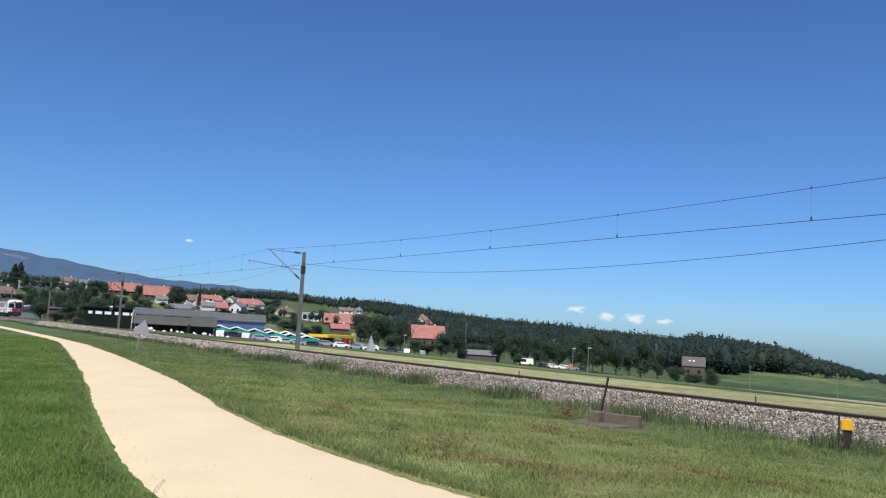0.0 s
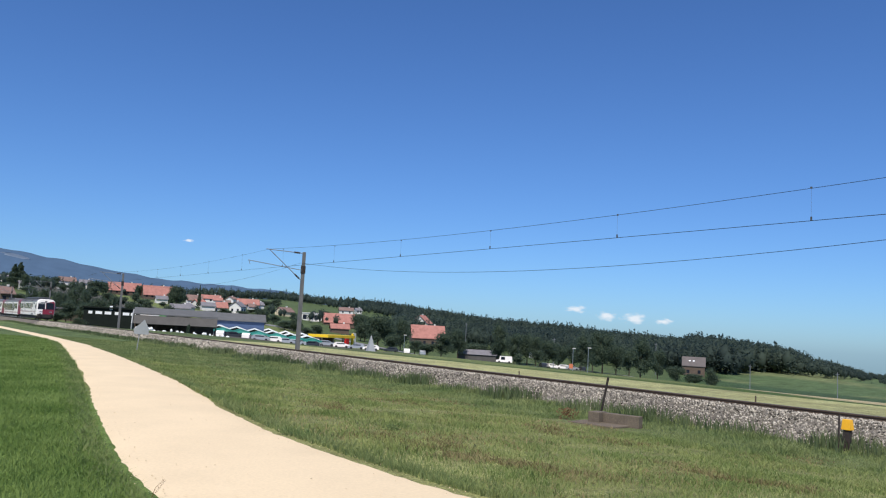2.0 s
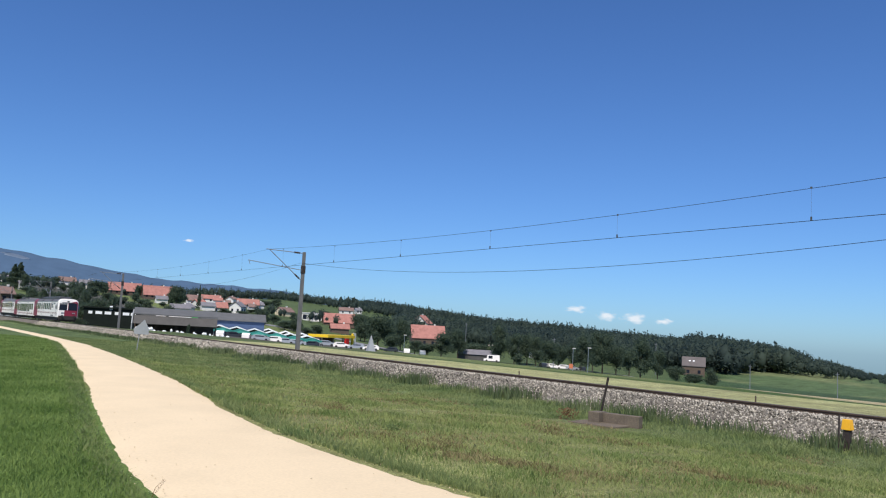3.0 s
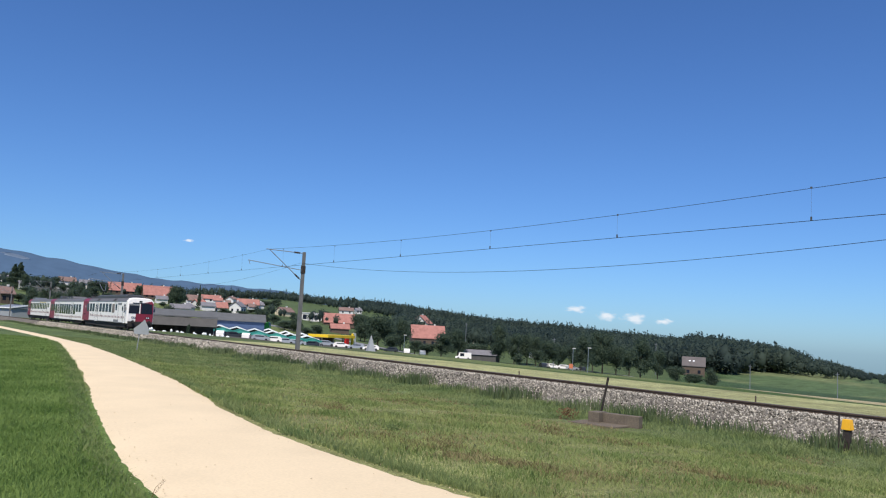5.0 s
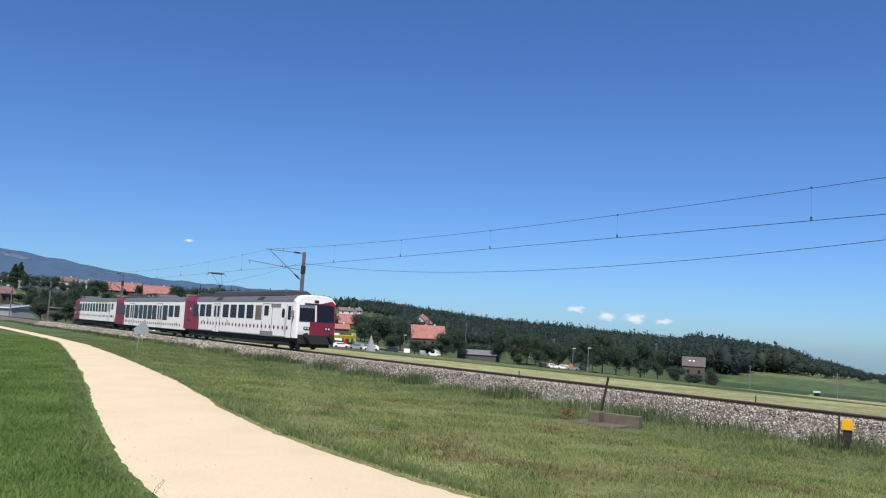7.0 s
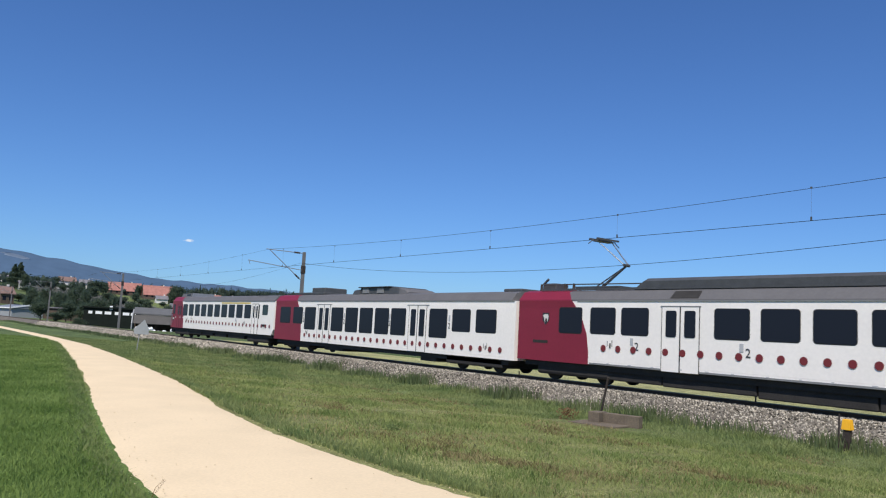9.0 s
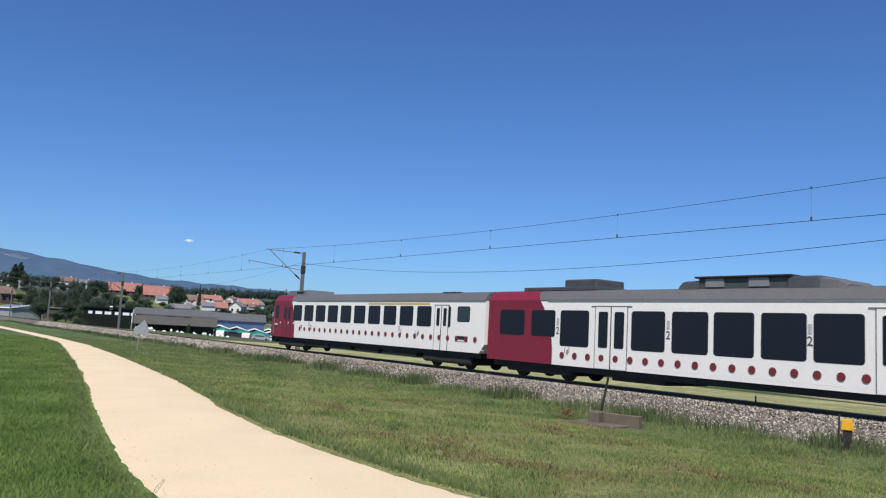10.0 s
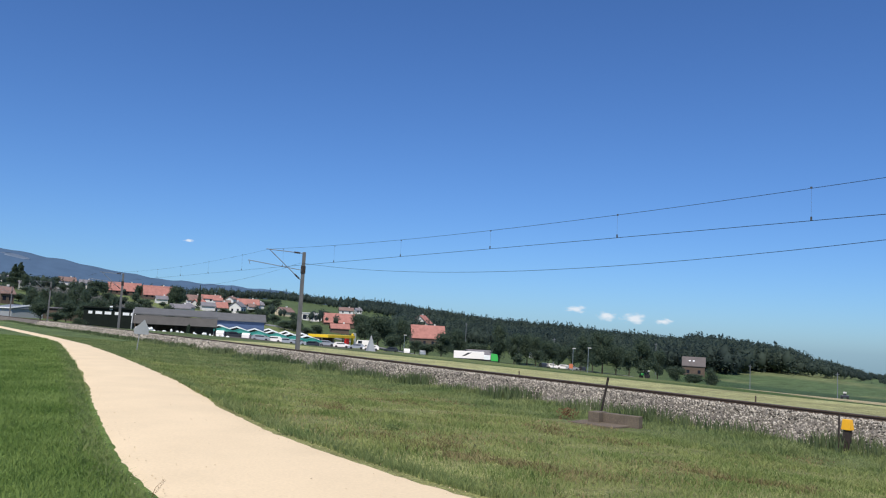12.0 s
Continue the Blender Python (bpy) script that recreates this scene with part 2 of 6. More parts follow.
def boxed(x0, x1, y0, y1, z0, z1, bevel=0.0):
    return box(bmesh.new(), x0, x1, y0, y1, z0, z1, bevel)


def rod(bm, a, b, r0, r1=None, n=8):
    """A tapered bar from a to b."""
    a, b = Vector(a), Vector(b)
    d = b - a
    r = bmesh.ops.create_cone(bm, cap_ends=True, segments=n, radius1=r0, radius2=r0 if r1 is None else r1, depth=d.length)
    m = Matrix.Translation((a + b) / 2) @ d.to_track_quat("Z", "Y").to_matrix().to_4x4()
    bmesh.ops.transform(bm, matrix=m, verts=r["verts"])
    return bm


def rodded(a, b, r0, r1=None, n=8):
    return rod(bmesh.new(), a, b, r0, r1, n)


def loft(rings, cap=True):
    """A skin over rings of equally many points, each ring closed."""
    bm = bmesh.new()
    vs = [[bm.verts.new(p) for p in ring] for ring in rings]
    for a, b in zip(vs, vs[1:]):
        for i in range(len(a)):
            j = (i + 1) % len(a)
            bm.faces.new((a[i], a[j], b[j], b[i]))
    if cap:
        bm.faces.new(vs[0][::-1])
        bm.faces.new(vs[-1])
    return bm


def rounded_slab(w, h, r, depth, steps=4):
    """A rounded rectangle in x and z, centred, its face towards -y."""
    out = []
    for cx, cz, a0 in ((w / 2 - r, h / 2 - r, 0), (-w / 2 + r, h / 2 - r, 90), (-w / 2 + r, -h / 2 + r, 180), (w / 2 - r, -h / 2 + r, 270)):
        for k in range(steps + 1):
            a = radians(a0 + 90 * k / steps)
            out.append((cx + r * math.cos(a), cz + r * math.sin(a)))
    return loft([[(x, 0, z) for x, z in out], [(x, -depth, z) for x, z in out]])


def smooth01(a, b, v):
    t = min(1.0, max(0.0, (v - a) / (b - a)))
    return t * t * (3 - 2 * t)


# ---- lie of the land ----
TRACK_Y = 23.216
HILL_AZ = [-104, -94, -86, -77, -66, -58, -50, -42, -38, -34, -29, -25.5, -15, 20]
HILL_D = [850, 850, 850, 850, 850, 850, 800, 650, 560, 520, 480, 460, 450, 450]
HILL_TOP = [-12, 8, 26, 23, 25, 19, 7, -2, -4, -5, -8.5, -9.5, -10, -10]
HILL_FOOT = [130, 130, 130, 140, 170, 225, 290, 280, 270, 270, 280, 280, 280, 280]
PATH_X = [-900, -150, -92, -67, -54.7, -48.9, -32.5, -24.5, -20.7, -16.7, -13, -11.4, -9.5, -8.4, -5, 40]
PATH_L = [9.5, 9.8, 10.0, 10.2, 9.3, 8.5, 6.1, 4.84, 4.19, 3.49, 2.90, 2.65, 2.46, 2.38, 2.36, 2.45]
PATH_R = [11.0, 11.3, 11.3, 11.5, 11.05, 10.4, 8.56, 7.6, 7.0, 6.35, 5.92, 5.87, 5.86, 5.9, 6.3, 6.45]


def base_z(y):
    return float(np.interp(y, [-50, 7, 17, 22, 26, 34, 200, 260], [-0.24, -0.24, -0.76, -0.76, -0.25, -0.42, -9.4, -9.6]))


def land(x, y):
    """The height of the ground."""
    d, az = math.hypot(x, y), math.degrees(math.atan2(x, y))
    z = base_z(y)
    top, far, foot = np.interp(az, HILL_AZ, HILL_TOP), np.interp(az, HILL_AZ, HILL_D), np.interp(az, HILL_AZ, HILL_FOOT)
    if az > 60 or az < -140:
        return z - max(0, d - 400) * 0.04
    flat = (1 - smooth01(-74, -67, az)) * (1 - smooth01(205, 400, d))      # level ground behind the station yard
    z += (top - z) * smooth01(foot, far, d) ** 0.75 * (1 - flat)
    if d > far:
        z -= (d - far) * 0.045
    z -= 0.95 * smooth01(26.5, 31, y) * smooth01(-112, -126, x) * (1 - smooth01(56, 63, y)) * smooth01(-184, -170, x)      # the sunken yard
    z -= 2.6 * smooth01(-42, -33, az) * smooth01(90, 205, y) * (1 - smooth01(240, 340, y))
    if d > 60:
        z += 0.5 * noise.noise((x * 0.02, y * 0.02, 0)) * min(1, (d - 60) / 100)
    return z


def zone(x, y):
    """The colour of what grows there."""
    d, az = math.hypot(x, y), math.degrees(math.atan2(x, y))
    k = 1 + 0.12 * noise.noise((x * 0.05, y * 0.05, 3))
    wob = 5 * noise.noise((x * 0.03, 7, 0))
    edge = 34.2 + 0.25 * wob      # rim of the mown strip beyond the rails
    if y > 24 and x < -75 and y < 60:
        c = (0.10, 0.13, 0.05)
    elif 4.5 < y < 24 and x < -55:
        c = (0.120, 0.165, 0.062)
    elif y < 4.5:
        c = (0.150, 0.220, 0.058)
    elif y < 24:
        m = smooth01(14.5, 18.0, y + 2.2 * noise.noise((x * 0.15, y * 0.2, 6)) + max(0, -x - 24) * 0.35)
        c = tuple(a + (b - a) * m for a, b in zip((0.265, 0.270, 0.105), (0.165, 0.205, 0.080)))
    elif y < edge:
        c = (0.40, 0.39, 0.18)
    elif 46 < y < 104 and x < -118 and az < -57:
        c = (0.105, 0.10, 0.088)
    elif az > -34.6:                      # strips of grass, stubble and dark maize below the hill
        y0, y1 = np.interp(az, [-34, -33, -28.7, -26], [100, 86, 50, 42]), np.interp(az, [-34, -33, -28.7, -26], [215, 200, 150, 128])
        if y < y0 + wob:
            c = (0.070, 0.118, 0.030)
        elif y < y1 + wob:
            c = (0.46, 0.38, 0.22) if noise.noise((x * 0.03, y * 0.02, 1)) > -0.12 else (0.19, 0.215, 0.085)
        elif y < 262:
            c = (0.050, 0.085, 0.040)
        else:
            c = (0.085, 0.125, 0.055) if noise.noise((x * 0.012, y * 0.03, 5)) < 0.1 else (0.14, 0.165, 0.075)
    elif y < 52 + wob * 0.6:
        c = (0.085, 0.125, 0.034)
    elif y < 125 + wob:
        c = (0.15, 0.18, 0.065)
    elif az > -38:
        c = (0.055, 0.092, 0.036)
    elif az < -67:
        c = (0.058, 0.078, 0.036)
    else:
        c = (0.080, 0.110, 0.045)
    return tuple(v * k for v in c)


def build_ground():
    ys = list(np.arange(-40, 26, 1.25)) + list(np.arange(26, 38, 0.6)) + list(np.arange(38, 130, 3.0)) + list(np.arange(130, 320, 8)) + list(np.arange(320, 960, 22)) + [1000, 1200, 1600, 2200, 3000, 4200]
    ys = [-3000, -800, -250, -90] + ys
    xs = [-4600, -3400, -2400, -1700, -1250] + list(np.arange(-1000, -400, 22)) + list(np.arange(-400, -130, 7)) + list(np.arange(-130, -60, 3)) + list(np.arange(-60, 16, 1.5)) + [20, 30, 50, 90, 160, 300, 600, 1500, 3500]
    verts = [(x, y, land(x, y)) for y in ys for x in xs]
    w = len(xs)
    faces = [(j * w + i, j * w + i + 1, (j + 1) * w + i + 1, (j + 1) * w + i) for j in range(len(ys) - 1) for i in range(w - 1)]
    ob = mesh_object("ground", verts, faces, M_GROUND, smooth=True)
    lay = ob.data.color_attributes.new("zone", "FLOAT_COLOR", "POINT")
    lay.data.foreach_set("color", [c for v in verts for c in (*zone(v[0], v[1]), 1.0)])
    tagged(ob, "green meadows and crop fields falling away to a valley", "ground", kind="structure")


def path_edges(x):
    return float(np.interp(x, PATH_X, PATH_L)), float(np.interp(x, PATH_X, PATH_R))


def build_path():
    xs = list(np.arange(-900, -150, 15)) + list(np.arange(-150, -60, 2)) + list(np.arange(-60, -5, 0.2)) + list(np.arange(-5, 40, 1.0))
    verts, faces, k = [], [], 9
    for x in xs:
        a, b = path_edges(x)
        a += 0.06 * noise.noise((x * 3.1, 0, 0)) + 0.10 * noise.noise((x * 0.35, 5, 0))
        b += 0.06 * noise.noise((x * 3.1, 9, 0)) + 0.10 * noise.noise((x * 0.35, 14, 0))
        for i in range(k):
            u = i / (k - 1)
            y = a + (b - a) * u
            edge = 0.0 if 0 < i < k - 1 else -0.06
            verts.append((x, y, max(land(x, a), land(x, b)) + 0.012 + edge * 0.5 + 0.03 * math.sin(math.pi * u) - 0.006 * math.exp(-((abs(u - 0.5) - 0.25) / 0.1) ** 2)))
    for j in range(len(xs) - 1):
        for i in range(k - 1):
            faces.append((j * k + i, (j + 1) * k + i, (j + 1) * k + i + 1, j * k + i + 1))
    ob = mesh_object("gravel_path", verts, faces, M_PATH, smooth=True)
    rs = np.random.RandomState(31)
    n = 800
    px = -5.5 - (rs.rand(n) ** 1.8) * 40
    pl, pr_ = np.interp(px, PATH_X, PATH_L), np.interp(px, PATH_X, PATH_R)
    u = rs.rand(n)
    u = np.where(rs.rand(n) < 0.75, np.where(u < 0.5, u * 0.3, 1 - (1 - u) * 0.3), u)
    py = pl + (pr_ - pl) * u
    r = 0.004 + 0.007 * rs.rand(n) ** 2
    octa = np.array([(1, 0, 0), (-1, 0, 0), (0, 1, 0), (0, -1, 0), (0, 0, 0.8), (0, 0, -0.8)], float)
    of = np.array([(0, 2, 4), (2, 1, 4), (1, 3, 4), (3, 0, 4), (2, 0, 5), (1, 2, 5), (3, 1, 5), (0, 3, 5)])
    v = octa[None] * (0.6 + 0.8 * rs.rand(n, 6, 1)) * r[:, None, None] + np.stack([px, py, -0.212 + 0.026 * np.sin(np.pi * u)], 1)[:, None]
    tri_mesh("path_pebbles", v.reshape(-1, 3), (of[None] + (np.arange(n) * 6)[:, None, None]).reshape(-1, 3), M_PEBBLE, "loose pebbles strewn over the gravel path", "gravel")
    tagged(ob, "pale sandy gravel farm path curving through the grass", "path", kind="structure")


# ---- railway ----
def build_track():
    prof = [(-3.0, -0.80), (-2.75, -0.74), (-1.75, -0.18), (-1.5, -0.135), (-0.6, -0.14), (1.5, -0.28), (1.75, -0.32), (2.9, -0.72), (3.2, -0.95)]
    xs = list(np.arange(-700, -90, 10.0)) + list(np.arange(-90, 20, 0.4)) + list(np.arange(20, 300, 10.0))
    verts = []
    for x in xs:
        for dy, z in prof:
            j = 0.06 * noise.noise((x * 1.7, dy * 3, 0)) + 0.10 * noise.noise((x * 0.4, dy, 4))
            verts.append((x, TRACK_Y + dy + (j if abs(dy) > 1.6 else 0), z + j * 0.3))
    k = len(prof)
    faces = [(j * k + i, (j + 1) * k + i, (j + 1) * k + i + 1, j * k + i + 1) for j in range(len(xs) - 1) for i in range(k - 1)]
    bed = mesh_object("ballast_bed", verts, faces, M_BALLAST, smooth=True)
    tagged(bed, "bed of grey crushed-stone ballast under the railway", "ballast", kind="structure")
    # loose stones on the near shoulder and the top
    rs = np.random.RandomState(3)
    n = 50000
    x = np.where(rs.rand(n) < 0.72, -6.0 - (rs.rand(n) ** 1.5) * 62, -50 - rs.rand(n) * 95)
    x = np.where(rs.rand(n) < 0.08, rs.rand(n) * 14 - 6, x)
    u = rs.rand(n)
    dy = -2.95 + u * 2.1
    z = np.interp(dy, [p[0] for p in prof], [p[1] for p in prof]) + 0.012
    size = 0.020 + 0.028 * rs.rand(n) ** 2 + 0.045 * np.clip((-x - 45) / 40, 0, 1)
    octa = np.array([(1, 0, 0), (-1, 0, 0), (0, 1, 0), (0, -1, 0), (0, 0, 1), (0, 0, -1)], float)
    of = np.array([(0, 2, 4), (2, 1, 4), (1, 3, 4), (3, 0, 4), (2, 0, 5), (1, 2, 5), (3, 1, 5), (0, 3, 5)])
    v = octa[None] * (0.6 + 0.8 * rs.rand(n, 6, 1)) * size[:, None, None]
    a = rs.rand(n) * 6.28
    c, s = np.cos(a)[:, None], np.sin(a)[:, None]
    vx, vz = v[:, :, 0] * c - v[:, :, 2] * s, v[:, :, 0] * s + v[:, :, 2] * c
    v = np.stack([vx + x[:, None], v[:, :, 1] + (TRACK_Y + dy)[:, None], vz + z[:, None]], 2)
    f = (of[None] + (np.arange(n) * 6)[:, None, None]).reshape(-1, 3)
    tri_mesh("ballast_stones", v.reshape(-1, 3), f, M_STONE, "loose grey and brown crushed stones of the track shoulder", "gravel")
    for dy, low in ((-0.7525, 0.0), (0.7525, -0.10)):      # the curve's cant sets the far rail lower
        top = holder("rail", Matrix.Translation((0, TRACK_Y + dy, low)))
        pr = [(-0.07, -0.16), (-0.07, -0.14), (-0.012, -0.12), (-0.012, -0.045), (-0.036, -0.035), (-0.036, -0.004), (0.036, -0.004), (0.036, -0.035), (0.012, -0.045), (0.012, -0.12), (0.07, -0.14), (0.07, -0.16)]
        part("rail_web", loft([[(xx, y, z) for y, z in pr] for xx in (-700, -40, 300)]), M_RAIL, top)
        part("running_surface", boxed(-700, 300, -0.026, 0.026, -0.004, 0.001), M_RAILTOP, top, "polished running surface")
        tagged(top, "rusty brown steel rail with a polished head", "rail", group="rails of the track", kind="structure")
    sl = boxed(-0.13, 0.13, -1.25, 1.25, -0.30, -0.155, 0.02)
    me = bpy.data.meshes.new("sleeper")
    sl.to_mesh(me)
    sl.free()
    me.materials.append(M_SLEEPER)
    track_sleepers = holder("sleepers", pose(0, TRACK_Y, -0.05, -3.8, 0, 0))
    for i in range(170):
        o = new("sleeper", me)
        o.parent = track_sleepers
        o.location = (6 - 0.6 * i, 0, -0.005)
    tagged(track_sleepers, "row of weathered sleepers bedded in the ballast", "sleepers", kind="structure")


def tri_mesh(name, verts, faces, material, label, category, kind="stuff", parent=None):
    me = bpy.data.meshes.new(name)
    me.vertices.add(len(verts))
    me.vertices.foreach_set("co", np.asarray(verts, np.float32).ravel())
    k = faces.shape[1]
    me.loops.add(len(faces) * k)
    me.loops.foreach_set("vertex_index", np.asarray(faces, np.int32).ravel())
    me.polygons.add(len(faces))
    me.polygons.foreach_set("loop_start", np.arange(len(faces), dtype=np.int32) * k)
    me.update(calc_edges=True)
    me.materials.append(material)
    ob = new(name, me)
    ob.parent = parent
    if parent is None:
        tagged(ob, label, category, kind=kind)
    return ob


def wire(name, pts, r, parent, label=""):
    bm = bmesh.new()
    rings = [[bm.verts.new((p[0], p[1] + r * math.cos(a), p[2] + r * math.sin(a))) for a in (0.5, 2.6, 4.7)] for p in pts]
    for a, b in zip(rings, rings[1:]):
        for i in range(3):
            bm.faces.new((a[i], a[(i + 1) % 3], b[(i + 1) % 3], b[i]))
    return part(name, bm, M_WIRE, parent, label)


MAST_X = [0.5, -55.0, -110.6, -166.0, -221.0]


def build_mast(x):
    m = holder("catenary_mast", Matrix.Translation((x, 26.0, -0.75)))
    part("pole", loft([[(sx * w, sy * w * 0.9, z) for sx, sy in ((-1, -1), (1, -1), (1, 1), (-1, 1))] for z, w in ((0.0, 0.145), (4.0, 0.13), (7.95, 0.105))]), M_MAST, m)
    part("footing", boxed(-0.35, 0.35, -0.35, 0.35, -0.35, 0.25, 0.03), M_CONCRETE, m, "concrete footing")
    part("top_tube", rodded((0, -0.1, 7.85), (-0.6, -2.85, 7.95), 0.03), M_TUBE, m)
    part("bracket_tube", rodded((0, -0.1, 5.75), (-0.5, -2.6, 7.9), 0.032), M_TUBE, m)
    for (a, b) in (((0, -0.1, 5.75), (-0.5, -2.6, 7.9)), ((0, -0.1, 7.85), (-0.6, -2.85, 7.95))):
        d = (Vector(b) - Vector(a)).normalized()
        p = Vector(a) + d * 0.22
        rings = []
        q = d.to_track_quat("Z", "Y").to_matrix()
        for k in range(13):
            r = 0.08 if k % 2 else 0.045
            rings.append([p + d * (0.04 * k) + q @ Vector((r * math.cos(w), r * math.sin(w), 0)) for w in [2 * math.pi * h / 8 for h in range(8)]])
        part("insulator", loft(rings), M_POST, m, "dark ribbed insulator")
    part("registration_tube", rodded((0, -0.1, 6.55), (-0.9, -4.1, 7.0), 0.028), M_TUBE, m)
    part("steady_arm", rodded((-0.89, -4.05, 6.98), (-0.86, -3.95, 6.70), 0.018), M_TUBE, m)
    part("collar", boxed(-0.15, 0.15, -0.14, 0.14, 6.3, 6.9, 0.02), M_POST, m)
    return tagged(m, "grey steel catenary mast with bracket arm beside the track", "catenary mast", group="masts along the railway")


def build_overhead():
    line = holder("overhead_line")
    for i in range(len(MAST_X) - 1):
        a, b = MAST_X[i], MAST_X[i + 1]
        us = [k / 28 for k in range(29)]
        sag = lambda u, hi, lo: lo + (hi - lo) * (2 * u - 1) ** 2
        wire("messenger_wire", [(a + (b - a) * u, TRACK_Y, sag(u, 7.17, 6.60)) for u in us], 0.010 if i == 0 else 0.007, line)
        wire("contact_wire", [(a + (b - a) * u, TRACK_Y, 5.72 + 0.02 * (2 * u - 1) ** 2) for u in us], 0.012 if i == 0 else 0.008, line)
        wire("feeder_wire", [(a + (b - a) * u, 26.0 - 0.25, sag(u, 6.35, 4.90)) for u in us], 0.012 if i == 0 else 0.008, line)
        n = 7
        for k in range(n):
            u = (k + 0.5) / n
            x = a + (b - a) * u - 1.57
            part("dropper", rodded((x, TRACK_Y, 5.73), (x, TRACK_Y, sag(u, 7.17, 6.60)), 0.004, n=4), M_WIRE, line)
            part("clamp", boxed(x - 0.022, x + 0.022, TRACK_Y - 0.02, TRACK_Y + 0.02, 5.73, 5.85), M_WIRE, line)
            zt = sag(u, 7.17, 6.60)
            part("clamp", boxed(x - 0.028, x + 0.028, TRACK_Y - 0.02, TRACK_Y + 0.02, zt - 0.045, zt + 0.015), M_WIRE, line)
    tagged(line, "overhead contact line with messenger wire and droppers", "overhead line", kind="structure")
    for x in MAST_X:
        build_mast(x)


# ---- train ----
SIDE = 1.426


def hull(zb, grow=0.0):
    half = [(SIDE + grow, zb), (SIDE + grow, 1.2), (SIDE + grow, 1.9), (SIDE + grow, 2.45), (SIDE + grow, 2.86), (SIDE - 0.005 + grow, 3.14)]
    return [(-y, z) for y, z in half] + half[::-1]


def crown(grow=0.0):
    half = [(SIDE + 0.012 + grow, 3.145), (SIDE + 0.004 + grow, 3.19), (1.17 + grow, 3.50 + grow), (0.85, 3.585 + grow), (0.3, 3.62 + grow)]
    return [(-y, z) for y, z in half] + [(y, z) for y, z in half[::-1]]


def whole(zb, grow):
    a, b = hull(zb, grow), crown(grow)
    k = len(a) // 2
    return a[:k - 1] + b + a[k + 1:]


def swoop(z, x_low, x_high):
    """The curved edge of the red paint: upright below, bending back towards the roof."""
    t = max(0.0, (z - 1.1) / 2.1)
    return x_low + (x_high - x_low) * t ** 2.2


def skin(profile, x0, x1):
    f0 = x0 if callable(x0) else (lambda y, z: x0)
    f1 = x1 if callable(x1) else (lambda y, z: x1)
    return loft([[(f0(y, z), y, z) for y, z in profile], [(f1(y, z), y, z) for y, z in profile]])


def glyph(char, size, parent, x, z, label):
    cu = bpy.data.curves.new("class_number", "FONT")
    cu.body, cu.size, cu.extrude, cu.align_x = char, size, 0.002, "CENTER"
    tmp = bpy.data.objects.new("class_number", cu)
    me = bpy.data.meshes.new_from_object(tmp)
    bpy.data.objects.remove(tmp)
    me.materials.append(M_PRINT)
    ob = new("class_number", me)
    ob.parent = parent
    ob.matrix_basis = pose(x, -SIDE - 0.012, z, 90, 0, 0)
    ob["label"] = label
    return ob


def pane(parent, x0, x1, z0, z1, material=None, name="window", r=0.09, frame_w=0.03, lift=0.0):
    """A flush window with its rubber seal, on both sides of the car."""
    w, h = x1 - x0, z1 - z0
    for side in (0, 180):
        yy = -(SIDE + lift) if side == 0 else SIDE + lift
        g = part(name, rounded_slab(w, h, r, 0.010), material or M_GLASS, parent)
        g.matrix_basis = pose((x0 + x1) / 2, yy, (z0 + z1) / 2, 0, 0, side)
        s = part("seal", rounded_slab(w + 2 * frame_w, h + 2 * frame_w, r + 0.02, 0.006), M_BLACK, g)


def double_door(parent, x0, x1, z0, z1, g0, g1, open_top=0.0, body=M_WHITE, wide_top=0.0):
    for side in (0, 180):
        y = -1 if side == 0 else 1
        d = part("door", boxed(x0, x1, min(y * SIDE, y * (SIDE + 0.012)), max(y * SIDE, y * (SIDE + 0.012)), z0, z1), body, parent)
        for a, w in ((x0, 0.009), ((x0 + x1) / 2, 0.022), (x1, 0.009)):
            part("door_seam", boxed(a - w, a + w, min(y * SIDE, y * (SIDE + 0.020)), max(y * SIDE, y * (SIDE + 0.020)), z0, z1), M_BLACK, d)
        part("door_head", boxed(x0 - 0.05 - wide_top, x1 + 0.05 + wide_top, min(y * SIDE, y * (SIDE + 0.022)), max(y * SIDE, y * (SIDE + 0.034)), z1, z1 + 0.035), M_SKIRT if body == M_WHITE else body, d)
        half = (x1 - x0) / 2
        for k in (0, 1):
            gx0 = x0 + k * half + 0.17
            g = part("door_window", rounded_slab(half - 0.32, g1 - g0, 0.07, 0.010), M_GLASS, d)
            g.matrix_basis = pose(gx0 + (half - 0.32) / 2, y * (SIDE + 0.013), (g0 + g1) / 2, 0, 0, side)


def dots(parent, xs, z, r=0.125):
    ring = [(r * math.cos(2 * math.pi * k / 20), r * math.sin(2 * math.pi * k / 20)) for k in range(20)]
    first = None
    for side in (0, 180):
        y = -1 if side == 0 else 1
        for x in xs:
            if first is None:
                first = part("red_dot", loft([[(a, 0, b) for a, b in ring], [(a, -0.006, b) for a, b in ring]]), M_DOT, parent)
                o = first
            else:
                o = again("red_dot", first, parent)
            o.matrix_basis = pose(x, y * (SIDE + 0.016), z, 0, 0, side)


def logo_bars(parent, x, z, s=0.12):
    """An operator's mark, drawn as plain bars."""
    bm = bmesh.new()
    for k, (w, h0, h1) in enumerate(((0.3, 0.0, 1.6), (0.9, -0.5, 1.0), (0.3, 0.0, 1.9))):
        x0 = x + s * (0.2 + k * 0.95)
        box(bm, x0, x0 + s * w * 0.6, -SIDE - 0.016, -SIDE - 0.008, z + s * h0, z + s * h1)
    part("operator_mark", bm, M_PRINT, parent)


